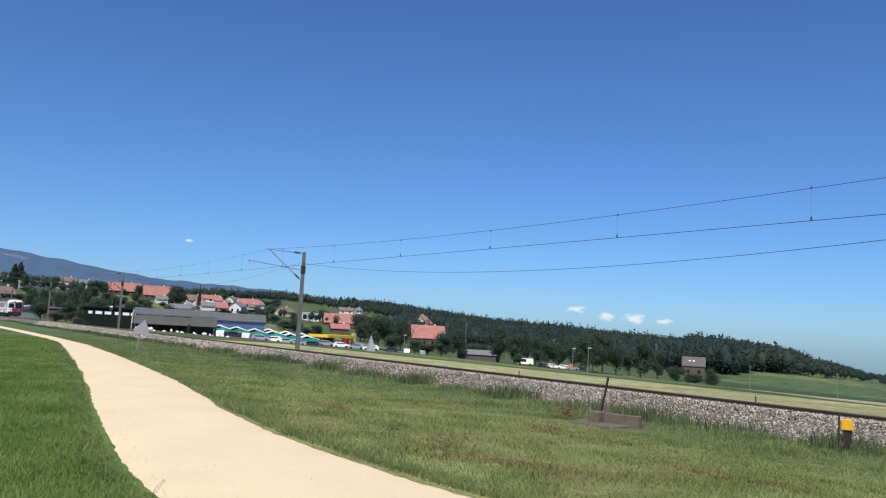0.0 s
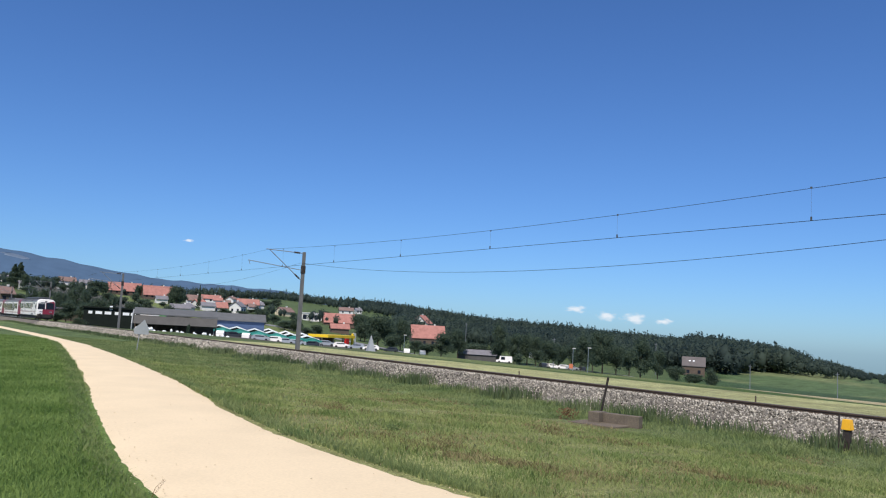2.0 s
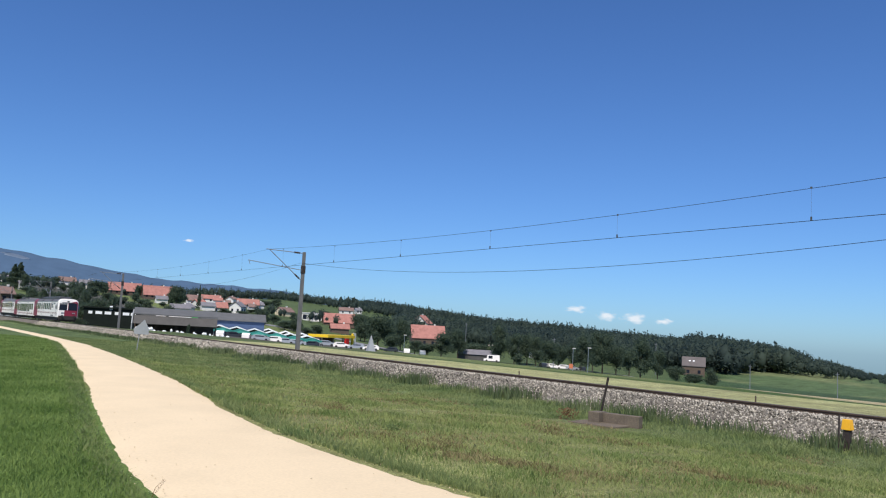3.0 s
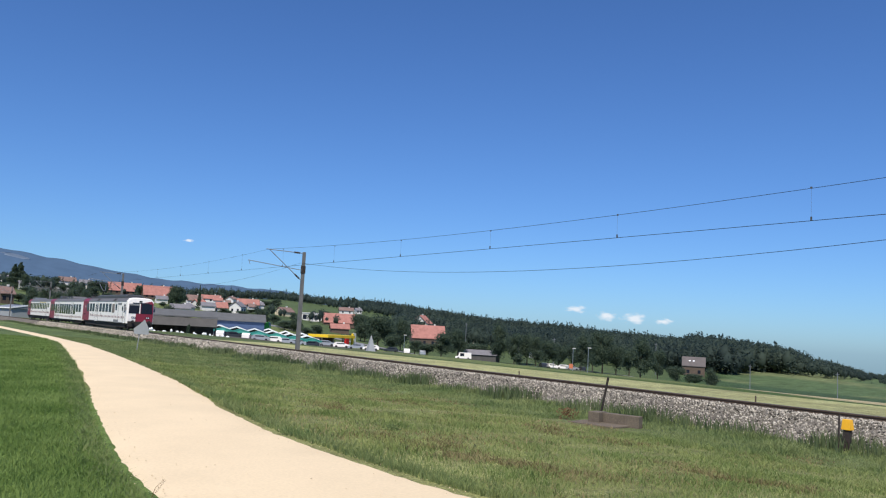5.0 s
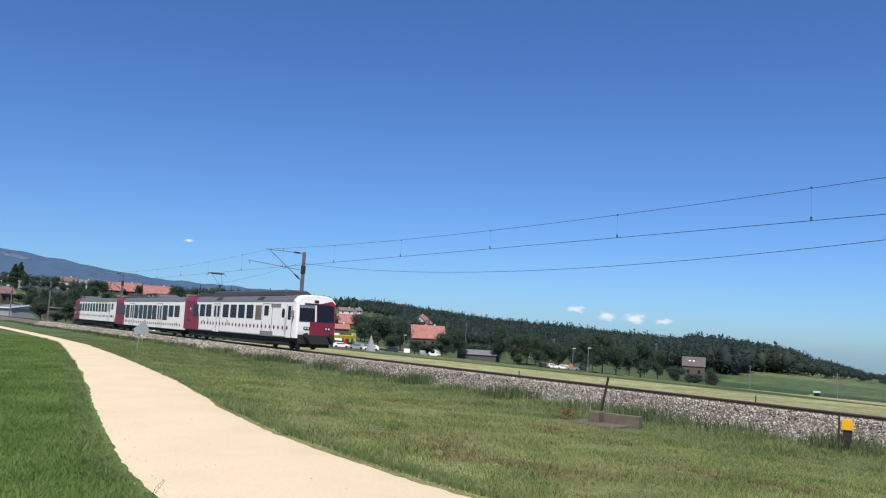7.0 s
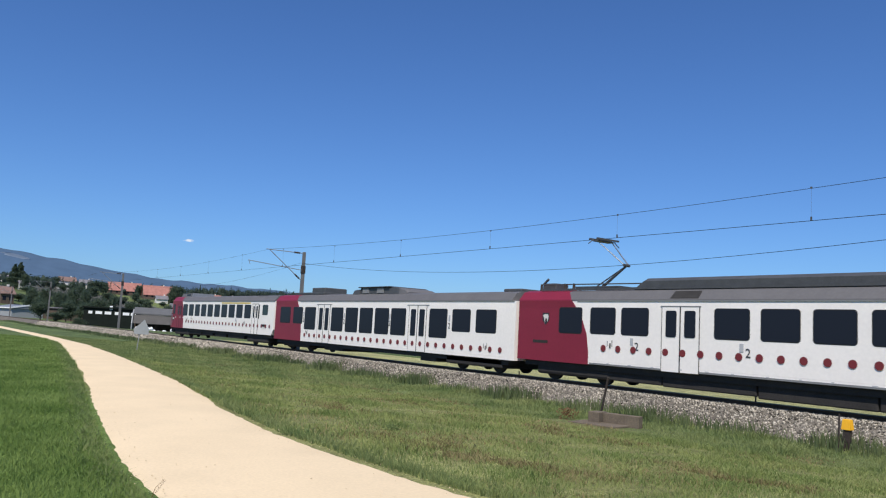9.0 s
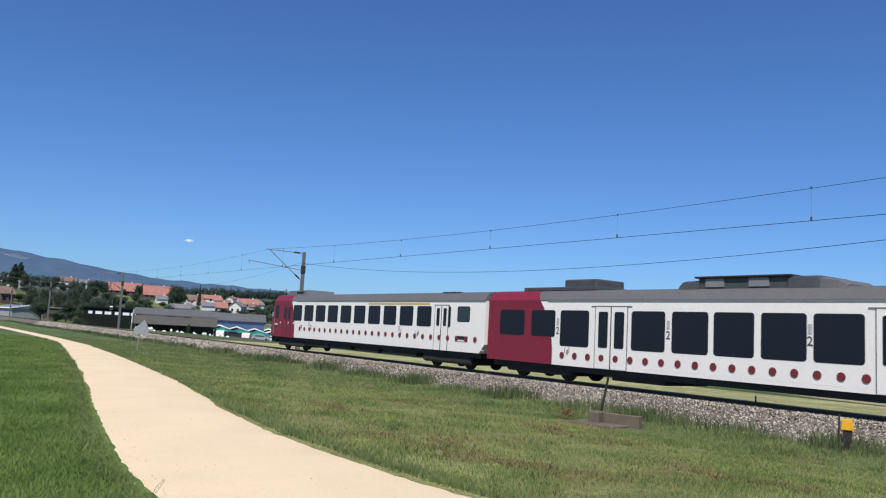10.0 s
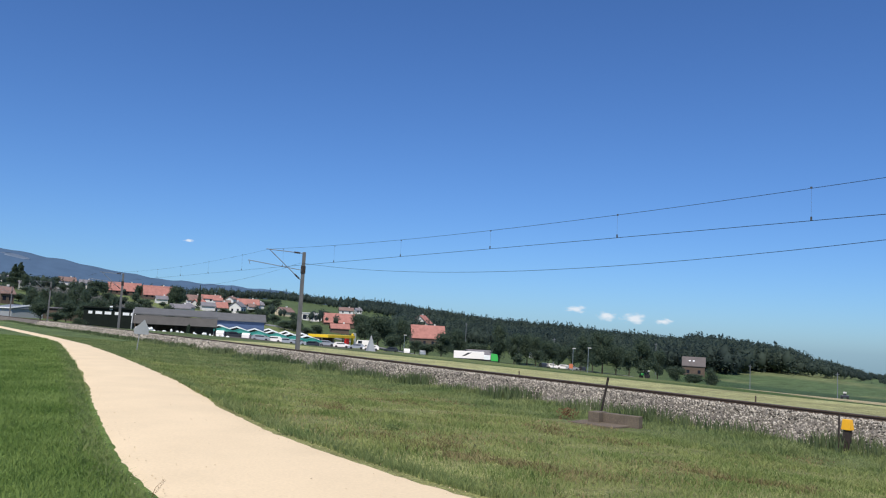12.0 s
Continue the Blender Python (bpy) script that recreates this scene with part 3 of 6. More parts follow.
def bogie(parent, x):
    b = part("bogie", boxed(x - 1.95, x + 1.95, -1.24, 1.24, 0.22, 0.84, 0.10), M_UNDER, parent)
    for dx in (-1.35, 1.35):
        for y in (-0.76, 0.76):
            part("wheel", rodded((x + dx, y - 0.065, 0.46), (x + dx, y + 0.065, 0.46), 0.46, n=24), M_UNDER, b)
            s = 1 if y > 0 else -1
            part("axle_box", boxed(x + dx - 0.2, x + dx + 0.2, min(s * 0.9, s * 1.15), max(s * 0.9, s * 1.15), 0.30, 0.62, 0.05), M_UNDER, b)
        part("axle", rodded((x + dx, -0.7, 0.46), (x + dx, 0.7, 0.46), 0.09), M_UNDER, b)
    for y in (-1.05, 1.05):
        part("spring", rodded((x, y, 0.35), (x, y, 0.75), 0.14, n=12), M_UNDER, b)


def underframe(parent, x0, x1, zb, boxes):
    part("underframe", boxed(x0, x1, -1.30, 1.30, zb - 0.22, zb + 0.05), M_UNDER, parent)
    rr = random.Random(int(x1 * 10))
    for a, b in boxes:
        z = 0.26 + 0.12 * rr.random() + (0.12 if zb > 0.78 else 0.0)
        part("equipment_case", boxed(a, b, -1.22, 1.22, z - 0.14, zb, 0.04), M_UNDER, parent)


def side_trim(parent, x0, x1, zb):
    """Rain gutter and the lower crease along both sides."""
    for y in (-1, 1):
        a, b = sorted((y * (SIDE - 0.01), y * (SIDE + 0.022)))
        part("rain_gutter", boxed(x0, x1, a, b, 3.115, 3.15), M_SKIRT, parent)
        a, b = sorted((y * SIDE, y * (SIDE + 0.004)))
        part("lower_crease", boxed(x0, x1, a, b, zb + 0.13, zb + 0.15), M_WHITE, parent)


def nose(parent, x, dirn, zb, lean, body, roof_material, bulge=0.55, taper=0.80):
    """The cab's front, from the side corner x outwards in direction dirn."""
    prof = whole(zb, 0.006)
    rings = []
    for out, sc, drop in ((-0.25, 1.0, 0.0), (0.0, 0.995, 0.01), (bulge * 0.62, (3 + taper) / 4, 0.05), (bulge, taper, 0.14)):
        ring = []
        for y, z in prof:
            back = lean * max(0.0, z - 1.7) + 0.10 * max(0, 1.2 - z)
            zz = z - drop * max(0, (z - 2.9))
            ring.append((x + dirn * (out - back * min(1, max(0, out + 0.25) / 0.6)), y * sc, zz))
        rings.append(ring)
    return part("cab_front", loft(rings), body, parent)


def car_motor():
    """Leading motor coach: red rear end, white body, white and red cab. Its space starts at the rear coupling."""
    c = holder("motor_coach")
    zb = 0.76
    part("body", skin(hull(zb), 0.35, 22.8), M_WHITE, c, "white painted body")
    part("roof", skin(crown(), 0.35, 22.75), M_ROOF, c, "grey roof")
    part("red_end", skin(whole(zb - 0.02, 0.008), 0.12, lambda y, z: swoop(z, 4.14, 3.15)), M_RED, c, "crimson rear end section")
    side_trim(c, 3.5, 22.7, zb)
    pane(c, 2.55, 3.75, 1.90, 2.86, lift=0.009)
    for x0, x1 in ((4.22, 5.42), (5.74, 6.94), (9.64, 10.86), (11.28, 12.5), (12.93, 14.14), (14.58, 15.79)):
        pane(c, x0, x1, 1.92, 2.86)
    double_door(c, 7.54, 9.06, 0.74, 2.93, 1.90, 2.80)
    for y in (-1, 1):
        a, b = sorted((y * SIDE, y * (SIDE + 0.015)))
        lv = part("louvre_panel", boxed(16.26, 17.36, a, b, 1.84, 2.86), M_LOUVER, c, "bronze-brown ventilation louvre")
        for k in range(12):
            a2, b2 = sorted((y * (SIDE + 0.015), y * (SIDE + 0.026)))
            part("slat", boxed(16.3, 17.32, a2, b2, 1.88 + k * 0.08, 1.92 + k * 0.08), M_LOUVER, lv)
        a, b = sorted((y * SIDE, y * (SIDE + 0.008)))
        cd = part("luggage_door", boxed(17.52, 19.2, a, b, 0.95, 2.95), M_WHITE, c)
        for q in (17.52, 19.2):
            a2, b2 = sorted((y * SIDE, y * (SIDE + 0.014)))
            part("door_seam", boxed(q - 0.018, q + 0.018, a2, b2, 0.95, 2.95), M_BLACK, cd)
        part("door_head", boxed(17.5, 19.22, *sorted((y * SIDE, y * (SIDE + 0.016))), 2.95, 2.98), M_BLACK, cd)
        part("air_grille", boxed(19.0, 20.6, *sorted((y * SIDE, y * (SIDE + 0.014))), 2.72, 2.98), M_SKIRT, c, "grey air grille")
        part("step_skirt", boxed(17.3, 19.5, *sorted((y * SIDE, y * (SIDE + 0.014))), 0.74, 1.08), M_SKIRT, c, "grey lower skirt")
        part("cab_door", boxed(21.62, 22.42, *sorted((y * SIDE, y * (SIDE + 0.012))), 0.75, 2.95), M_WHITE, c)
        for q in (21.60, 22.44):
            part("cab_door_seam", boxed(q - 0.015, q + 0.015, *sorted((y * SIDE, y * (SIDE + 0.016))), 0.75, 2.95), M_BLACK, c)
        part("handrail", rodded((21.48, y * (SIDE + 0.05), 0.9), (21.48, y * (SIDE + 0.05), 2.1), 0.018), M_CHROME, c)
        part("mirror", boxed(22.62, 22.78, *sorted((y * (SIDE + 0.03), y * (SIDE + 0.22))), 2.1, 2.55, 0.03), M_SKIRT, c)
    pane(c, 17.82, 18.6, 2.13, 2.84)
    pane(c, 21.82, 22.24, 1.95, 2.80, r=0.05, lift=0.013)
    pane(c, 20.82, 21.26, 2.06, 2.62, r=0.21, lift=0.002)
    dots(c, [4.9 + 0.703 * k for k in range(25)], 1.385)
    logo_bars(c, 5.05, 1.46)
    for x in (6.46, 10.84):
        glyph("2", 0.40, c, x, 1.38, "dark class number on the side")
        part("pictogram", boxed(x - 0.30, x - 0.16, -SIDE - 0.014, -SIDE, 1.54, 1.8), M_GREYPRINT, c)
    rr = random.Random(9)
    for k in range(16):
        x = 5.1 + 1.05 * k + rr.uniform(-0.1, 0.1)
        part("jacking_mark", boxed(x, x + rr.uniform(0.06, 0.16), -SIDE - 0.013, -SIDE, zb + 0.05, zb + 0.09), M_GREYPRINT, c)
    part("lower_dirt_sill", boxed(4.2, 22.6, -SIDE - 0.008, -SIDE, zb, zb + 0.06), M_SKIRT, c, "grey grimy sill edge")
    for a, b in ((7.85, 8.98), (16.33, 17.41)):
        g = part("roof_grille", loft([[(x, -1.412 + 0.255 * t - 0.012, 3.215 + 0.285 * t + 0.01) for x, t in ((a, 0.02), (b, 0.02), (b, 0.92), (a + 0.05, 0.92))],
                                      [(x, -1.412 + 0.255 * t + 0.02, 3.215 + 0.285 * t - 0.02) for x, t in ((a, 0.02), (b, 0.02), (b, 0.92), (a + 0.05, 0.92))]]), M_UNDER, c, "black roof air intake")
    # roof gear
    part("resistor_housing", loft([[(x, y, z) for y, z in ((-0.95, 3.55), (-0.95, zt - 0.12), (-0.7, zt), (0.7, zt), (0.95, zt - 0.12), (0.95, 3.55))] for x, zt in ((5.9, 3.74), (6.3, 4.00), (19.9, 3.98), (20.15, 3.90))]), M_ROOFGEAR, c, "long dark roof housing")
    part("roof_walk", boxed(1.0, 21.5, -1.02, -0.97, 3.58, 3.66), M_ROOFGEAR, c)
    for x in (0.5, 1.9, 2.4):
        part("insulator", rodded((x, -0.55, 3.6), (x, -0.55, 3.90), 0.07, 0.05), M_POST, c)
    part("roof_switch", boxed(0.4, 1.2, -0.4, 0.35, 3.62, 3.95, 0.06), M_ROOFGEAR, c)
    part("switch_horn", rodded((0.45, -0.4, 3.9), (0.75, -0.4, 4.12), 0.05), M_ROOFGEAR, c)
    part("roof_conduit", rodded((0.5, -0.55, 3.88), (5.9, -0.55, 3.84), 0.025), M_ROOFGEAR, c)
    # pantograph
    pg = part("pantograph", boxed(2.6, 4.9, -0.7, 0.7, 3.70, 3.76), M_ROOFGEAR, c, "raised single-arm pantograph")
    for x in (2.8, 4.7):
        for y in (-0.6, 0.6):
            part("foot_insulator", rodded((x, y, 3.58), (x, y, 3.72), 0.06), M_POST, pg)
    part("lower_arm", rodded((3.45, 0, 3.8), (4.66, 0, 4.60), 0.06, 0.045), M_ROOFGEAR, pg)
    part("control_rod", rodded((3.0, 0.1, 3.8), (4.58, 0.1, 4.62), 0.026), M_ROOFGEAR, pg)
    part("knee", rodded((4.64, -0.16, 4.60), (4.64, 0.16, 4.60), 0.06), M_ROOFGEAR, pg)
    for y in (-1, 1):
        part("upper_arm", rodded((4.64, y * 0.12, 4.60), (3.50, y * 0.42, 5.58), 0.026, 0.02), M_CHROME, pg)
        part("horn", rodded((3.44, y * 0.6, 5.64), (3.44, y * 0.88, 5.44), 0.02), M_ROOFGEAR, pg)
    for dx in (-0.2, 0.2):
        part("collector_strip", boxed(3.44 + dx - 0.035, 3.44 + dx + 0.035, -0.62, 0.62, 5.63, 5.70), M_ROOFGEAR, pg)
    part("head_frame", boxed(3.24, 3.64, -0.45, 0.45, 5.58, 5.61), M_ROOFGEAR, pg)
    # coat of arms and side_vent on the red end
    part("shield", loft([[(1.58, y, 2.66), (1.96, y, 2.66), (1.96, y, 2.36), (1.77, y, 2.18), (1.58, y, 2.36)] for y in (-SIDE - 0.005, -SIDE - 0.018)]), M_PRINT, c, "dark shield emblem")
    part("shield_charge", loft([[(1.61, y, 2.56), (1.72, y, 2.60), (1.90, y, 2.60), (1.93, y, 2.50), (1.88, y, 2.30), (1.83, y, 2.44), (1.74, y, 2.42), (1.72, y, 2.26), (1.67, y, 2.46)] for y in (-SIDE - 0.018, -SIDE - 0.024)]), M_PLASTER, c)
    part("side_vent", boxed(1.05, 1.92, -SIDE - 0.016, -SIDE, 1.45, 1.56), M_UNDER, c)
    # cab
    nose(c, 22.8, 1, zb, 0.10, M_WHITE, M_WHITE, bulge=0.42, taper=0.93)
    xf = 23.22

    def face(name, outline, material, label, proud):
        part(name, loft([[(xf + k - 0.10 * max(0, z - 1.7), y, z) for y, z in outline] for k in (-0.12, proud)]), material, c, label)
    face("red_front", [(-0.50, 1.0), (1.31, 1.0), (1.33, 1.86), (-0.50, 1.86)], M_RED, "crimson front panel", 0.014)
    face("red_surround", [(-0.06, 1.86), (1.33, 1.86), (1.33, 3.05), (1.12, 3.28), (-0.04, 2.98)], M_RED, "crimson windscreen surround", 0.014)
    face("front_apron", [(-1.27, 0.42), (1.27, 0.42), (1.31, 1.0), (-1.31, 1.0)], M_UNDER, "black lower apron", 0.020)
    face("windscreen", [(-1.27, 1.86), (-0.16, 1.86), (-0.16, 2.92), (-1.24, 2.92)], M_GLASS, "dark windscreen pane", 0.022)
    face("windscreen", [(0.02, 1.86), (1.25, 1.86), (1.20, 2.96), (0.02, 2.94)], M_GLASS, "dark windscreen pane", 0.026)
    face("sun_blind", [(-1.22, 2.74), (-0.18, 2.74), (-0.18, 2.90), (-1.20, 2.90)], M_SKIRT, "grey blind behind the windscreen", 0.026)
    for y in (-0.72, 0.78):
        hl = part("headlamp", boxed(xf - 0.05, xf + 0.04, y - 0.22, y + 0.22, 1.33, 1.53, 0.03), M_BLACK, c)
        for k in (-0.1, 0.1):
            part("lens", rodded((xf + 0.03, y + k, 1.43), (xf + 0.05, y + k, 1.43), 0.07, n=14), M_LAMP, hl)
    part("top_lamp", boxed(xf - 0.4, xf - 0.12, -0.2, 0.12, 3.10, 3.28, 0.02), M_BLACK, c)
    part("destination_board", boxed(xf - 0.13, xf - 0.085, -0.9, 0.9, 2.96, 3.06, 0.01), M_PRINT, c, "dark destination board")
    part("pillar", loft([[(xf + k - 0.10 * max(0, z - 1.7), y, z) for y, z in ((-0.14, 1.88), (-0.05, 1.88), (-0.05, 2.95), (-0.14, 2.95))] for k in (-0.05, 0.034)]), M_WHITE, c, "white pillar between the panes")
    part("wiper", rodded((xf + 0.03, 0.5, 1.95), (xf - 0.02, 0.7, 2.5), 0.012), M_BLACK, c)
    part("wiper", rodded((xf + 0.03, -0.5, 1.95), (xf - 0.02, -0.3, 2.5), 0.012), M_BLACK, c)
    part("buffer_beam", boxed(22.4, 23.15, -1.2, 1.2, 0.45, 0.80, 0.05), M_UNDER, c)
    for y in (-0.87, 0.87):
        part("buffer", rodded((23.15, y, 0.98), (23.6, y, 0.98), 0.09, 0.16, n=14), M_UNDER, c)
    part("rail_guard", boxed(22.6, 22.9, -1.15, 1.15, 0.18, 0.5, 0.03), M_UNDER, c)
    underframe(c, 0.5, 22.8, zb, [(4.95, 7.4), (7.45, 11.0), (11.05, 14.6), (14.65, 18.1)])
    bogie(c, 3.1)
    bogie(c, 20.0)
    return tagged(c, "white motor coach with crimson ends and raised pantograph on the rails", "railcar")


def car_middle():
    """Middle coach: white, low windows, crimson rear end. Its space starts at its rear coupling."""
    c = holder("passenger_coach")
    zb, L = 0.62, 24.9
    f = 25.0
    part("body", skin(hull(zb), 0.35, L), M_WHITE, c, "white painted body")
    part("roof", skin(crown(), 0.35, L - 0.25), M_ROOF, c, "grey roof")
    part("red_end", skin(whole(zb, 0.008), 0.14, lambda y, z: swoop(z, f - 20.78, f - 21.6)), M_RED, c, "crimson rear end section")
    side_trim(c, 3.9, L - 0.1, zb)
    for a, b in ((24.03, 22.50), (22.02, 20.68)):
        pane(c, f - a, f - b, 1.74, 2.74, lift=0.009)
    for a, b in ((20.34, 18.86), (16.74, 15.32), (14.98, 13.6), (13.34, 11.96), (11.67, 10.28), (10.02, 8.63), (6.47, 5.03)):
        pane(c, f - a, f - b, 1.40, 2.74)
    for a, b in ((4.58, 3.23), (2.78, 1.38)):
        pane(c, f - a, f - b, 1.74, 2.73)
    for a, b in ((8.30, 6.75), (18.50, 16.95)):
        double_door(c, f - a, f - b, 0.64, 2.92, 1.40, 2.73, wide_top=0.15)
    dots(c, [f - 20.21 + 0.6853 * k for k in range(29)], 1.02)
    logo_bars(c, f - 20.1, 1.12)
    logo_bars(c, f - 2.2, 1.05)
    for x in (20.50, 15.15, 10.15, 4.82):
        glyph("2", 0.39, c, f - x, 1.84, "dark class number beside the window")
        part("pictogram", boxed(f - x - 0.06, f - x + 0.06, -SIDE - 0.014, -SIDE, 2.18, 2.46), M_GREYPRINT, c)
    # roof gear
    ac = part("air_conditioner", boxed(f - 14.35, f - 11.1, -0.92, 0.92, 3.55, 3.92, 0.03), M_ROOFGEAR, c, "dark roof air conditioner")
    case = lambda xs: loft([[(x, y, z) for y, z in ((-1.0, 3.55), (-0.96, zt - 0.05), (-0.8, zt), (0.8, zt), (0.96, zt - 0.05), (1.0, 3.55))] for x, zt in xs])
    part("end_case", case(((f - 15.1, 3.70), (f - 14.95, 3.84), (f - 14.3, 3.86))), M_ROOFGEAR, ac)
    part("lid", boxed(f - 14.45, f - 11.0, -1.02, 1.02, 3.92, 3.98, 0.015), M_UNDER, ac, "black overhanging lid")
    part("end_case", case(((f - 11.1, 3.93), (f - 10.2, 3.93), (f - 10.0, 3.72))), M_ROOFGEAR, ac)
    part("tail_case", case(((f - 10.1, 3.88), (f - 9.55, 3.80), (f - 9.3, 3.66))), M_ROOF, ac, "grey tapered tail")
    for x in (13.7, 12.1):
        part("side_flap", boxed(f - x - 0.35, f - x + 0.35, -0.955, -0.92, 3.62, 3.90), M_SKIRT, ac)
    part("vent_box", boxed(f - 20.85, f - 19.1, -0.8, 0.8, 3.58, 4.04, 0.06), M_ROOFGEAR, c)
    part("roof_tray", boxed(f - 23.2, f - 19.0, -0.9, 0.9, 3.58, 3.74, 0.03), M_ROOFGEAR, c)
    part("cable_hump", boxed(f - 1.95, f - 0.75, -0.6, 0.6, 3.58, 3.74, 0.05), M_ROOFGEAR, c)
    part("gangway", boxed(L - 0.3, L + 0.25, -0.9, 0.9, 0.95, 3.2), M_BLACK, c)
    underframe(c, 0.5, L - 0.5, zb, [(7.2, 9.6), (17.6, 19.0)])
    part("bogie_fairing", boxed(L - 5.0, L - 0.9, -1.30, 1.30, 0.24, 0.62, 0.05), M_UNDER, c)
    bogie(c, 3.2)
    bogie(c, L - 3.0)
    return tagged(c, "white low-floor coach with red dots and a crimson end", "railway coach")


def car_driving():
    """Trailing control car: crimson cab at the rear, white body. Its space starts at the cab corner."""
    c = holder("driving_trailer")
    zb, L = 0.80, 23.55
    part("body", skin(hull(zb), 1.0, lambda y, z: L - (0.35 if z < 1.1 else 0.0)), M_WHITE, c, "white painted body")
    part("roof", skin(crown(), 1.2, L - 0.1), M_ROOF, c, "grey roof")
    part("red_end", skin(whole(zb - 0.02, 0.008), 0.6, lambda y, z: swoop(z, 3.92, 3.25)), M_RED, c, "crimson cab section")
    nose(c, 0.62, -1, zb - 0.02, 0.27, M_RED, M_RED, bulge=0.88)
    side_trim(c, 4.0, L, zb)
    pane(c, 0.86, 1.34, 2.04, 2.84, lift=0.009, r=0.06)
    for k in range(11):
        x0 = 3.68 + 1.605 * k
        pane(c, x0, x0 + 1.19, 1.92, 2.86, lift=0.006 if k == 0 else 0.0)
    pane(c, L - 2.05, L - 1.15, 2.2, 2.86, M_GLASS2)
    double_door(c, L - 3.9, L - 2.78, 0.80, 2.93, 1.95, 2.8)
    double_door(c, 2.1, 3.3, 0.82, 2.86, 1.95, 2.75, body=M_RED)
    for y in (-1, 1):
        part("first_class_stripe", boxed(L - 10.3, L - 4.35, *sorted((y * SIDE, y * (SIDE + 0.008))), 2.955, 3.05), M_YELLOW, c, "yellow stripe above the windows")
        part("end_slot", boxed(L - 2.15, L - 1.22, *sorted((y * SIDE, y * (SIDE + 0.010))), 1.27, 1.52), M_BLACK, c)
        part("slot_handle", boxed(L - 2.0, L - 1.3, *sorted((y * SIDE, y * (SIDE + 0.018))), 1.27, 1.35), M_PLASTER, c)
        part("handrail", rodded((0.8, y * (SIDE + 0.05), 1.0), (0.8, y * (SIDE + 0.05), 2.0), 0.018), M_CHROME, c)
        part("mirror", boxed(0.35, 0.5, *sorted((y * 1.2, y * 1.5)), 2.05, 2.4, 0.03), M_SKIRT, c)
    dots(c, [4.72 + 0.699 * k for k in range(27)], 1.395)
    logo_bars(c, 4.75, 1.46)
    logo_bars(c, L - 5.5, 1.46)
    glyph("2", 0.40, c, 6.30, 1.40, "dark class number on the side")
    glyph("1", 0.42, c, L - 6.85, 1.44, "dark class number on the side")
    for x in (6.02, L - 7.05):
        part("pictogram", boxed(x - 0.07, x + 0.07, -SIDE - 0.014, -SIDE, 1.6, 1.86), M_GREYPRINT, c)
    for x in (1.72, 2.95, 3.75):
        part("sticker", boxed(x - 0.05, x + 0.05, -SIDE - 0.026, -SIDE, 1.66, 1.78), M_PLASTER, c)
    part("network_mark", loft([[(1.05 + 0.16 * math.cos(a), y, 1.58 + 0.16 * math.sin(a)) for a in [2 * math.pi * k / 18 for k in range(18)]] for y in (-SIDE - 0.004, -SIDE - 0.016)]), M_PRINT, c, "black round mark with white bars")
    for k in range(3):
        part("mark_bar", boxed(0.86 + 0.15 * k, 0.97 + 0.15 * k, -SIDE - 0.024, -SIDE - 0.016, 1.53, 1.66), M_PLASTER, c)
    part("roof_fairing", loft([[(x, y, z) for y, z in ((-1.0, 3.54), (-0.92, zt), (0.92, zt), (1.0, 3.54))] for x, zt in ((1.4, 3.62), (1.75, 3.86), (4.35, 3.88), (4.5, 3.88))]), M_ROOF, c)
    part("fairing_hatch", boxed(3.0, 3.95, -0.985, -0.90, 3.66, 3.80), M_GLASS, c)
    part("fairing_lip", loft([[(x, y, z) for y, z in ((-1.02, 3.54), (-0.94, 3.90), (0.94, 3.90), (1.02, 3.54))] for x in (4.5, 4.56)]), M_TUBE, c, "pale rear lip of the fairing")
    part("roof_hatch", boxed(L - 3.8, L - 2.5, -1.10, -0.8, 3.5, 3.60), M_ROOFGEAR, c)
    part("windscreen", loft([[(x + 0.27 * (z - 1.7), y, z) for y, z in ((-0.98, 1.95), (0.98, 1.95), (0.94, 2.85), (-0.94, 2.85))] for x in (-0.285, 0.0)]), M_GLASS, c)
    for y in (-0.8, 0.8):
        part("tail_lamp", boxed(-0.29, -0.15, y - 0.14, y + 0.14, 1.25, 1.42, 0.02), M_LAMP, c)
        part("buffer", rodded((-0.15, y, 1.03), (-0.55, y, 1.03), 0.11, 0.2, n=14), M_UNDER, c)
    part("buffer_beam", boxed(-0.12, 0.8, -1.2, 1.2, 0.40, 0.95, 0.05), M_UNDER, c)
    part("gangway", boxed(L - 0.1, L + 1.25, -0.9, 0.9, 0.95, 3.2), M_BLACK, c)
    underframe(c, 0.6, L - 0.4, zb, [(5.1, 8.4), (8.6, 11.2), (11.6, 14.2), (14.6, 17.9)])
    bogie(c, 3.1)
    bogie(c, L - 3.1)
    return tagged(c, "white first-class driving trailer with crimson cab on the rails", "railway coach")


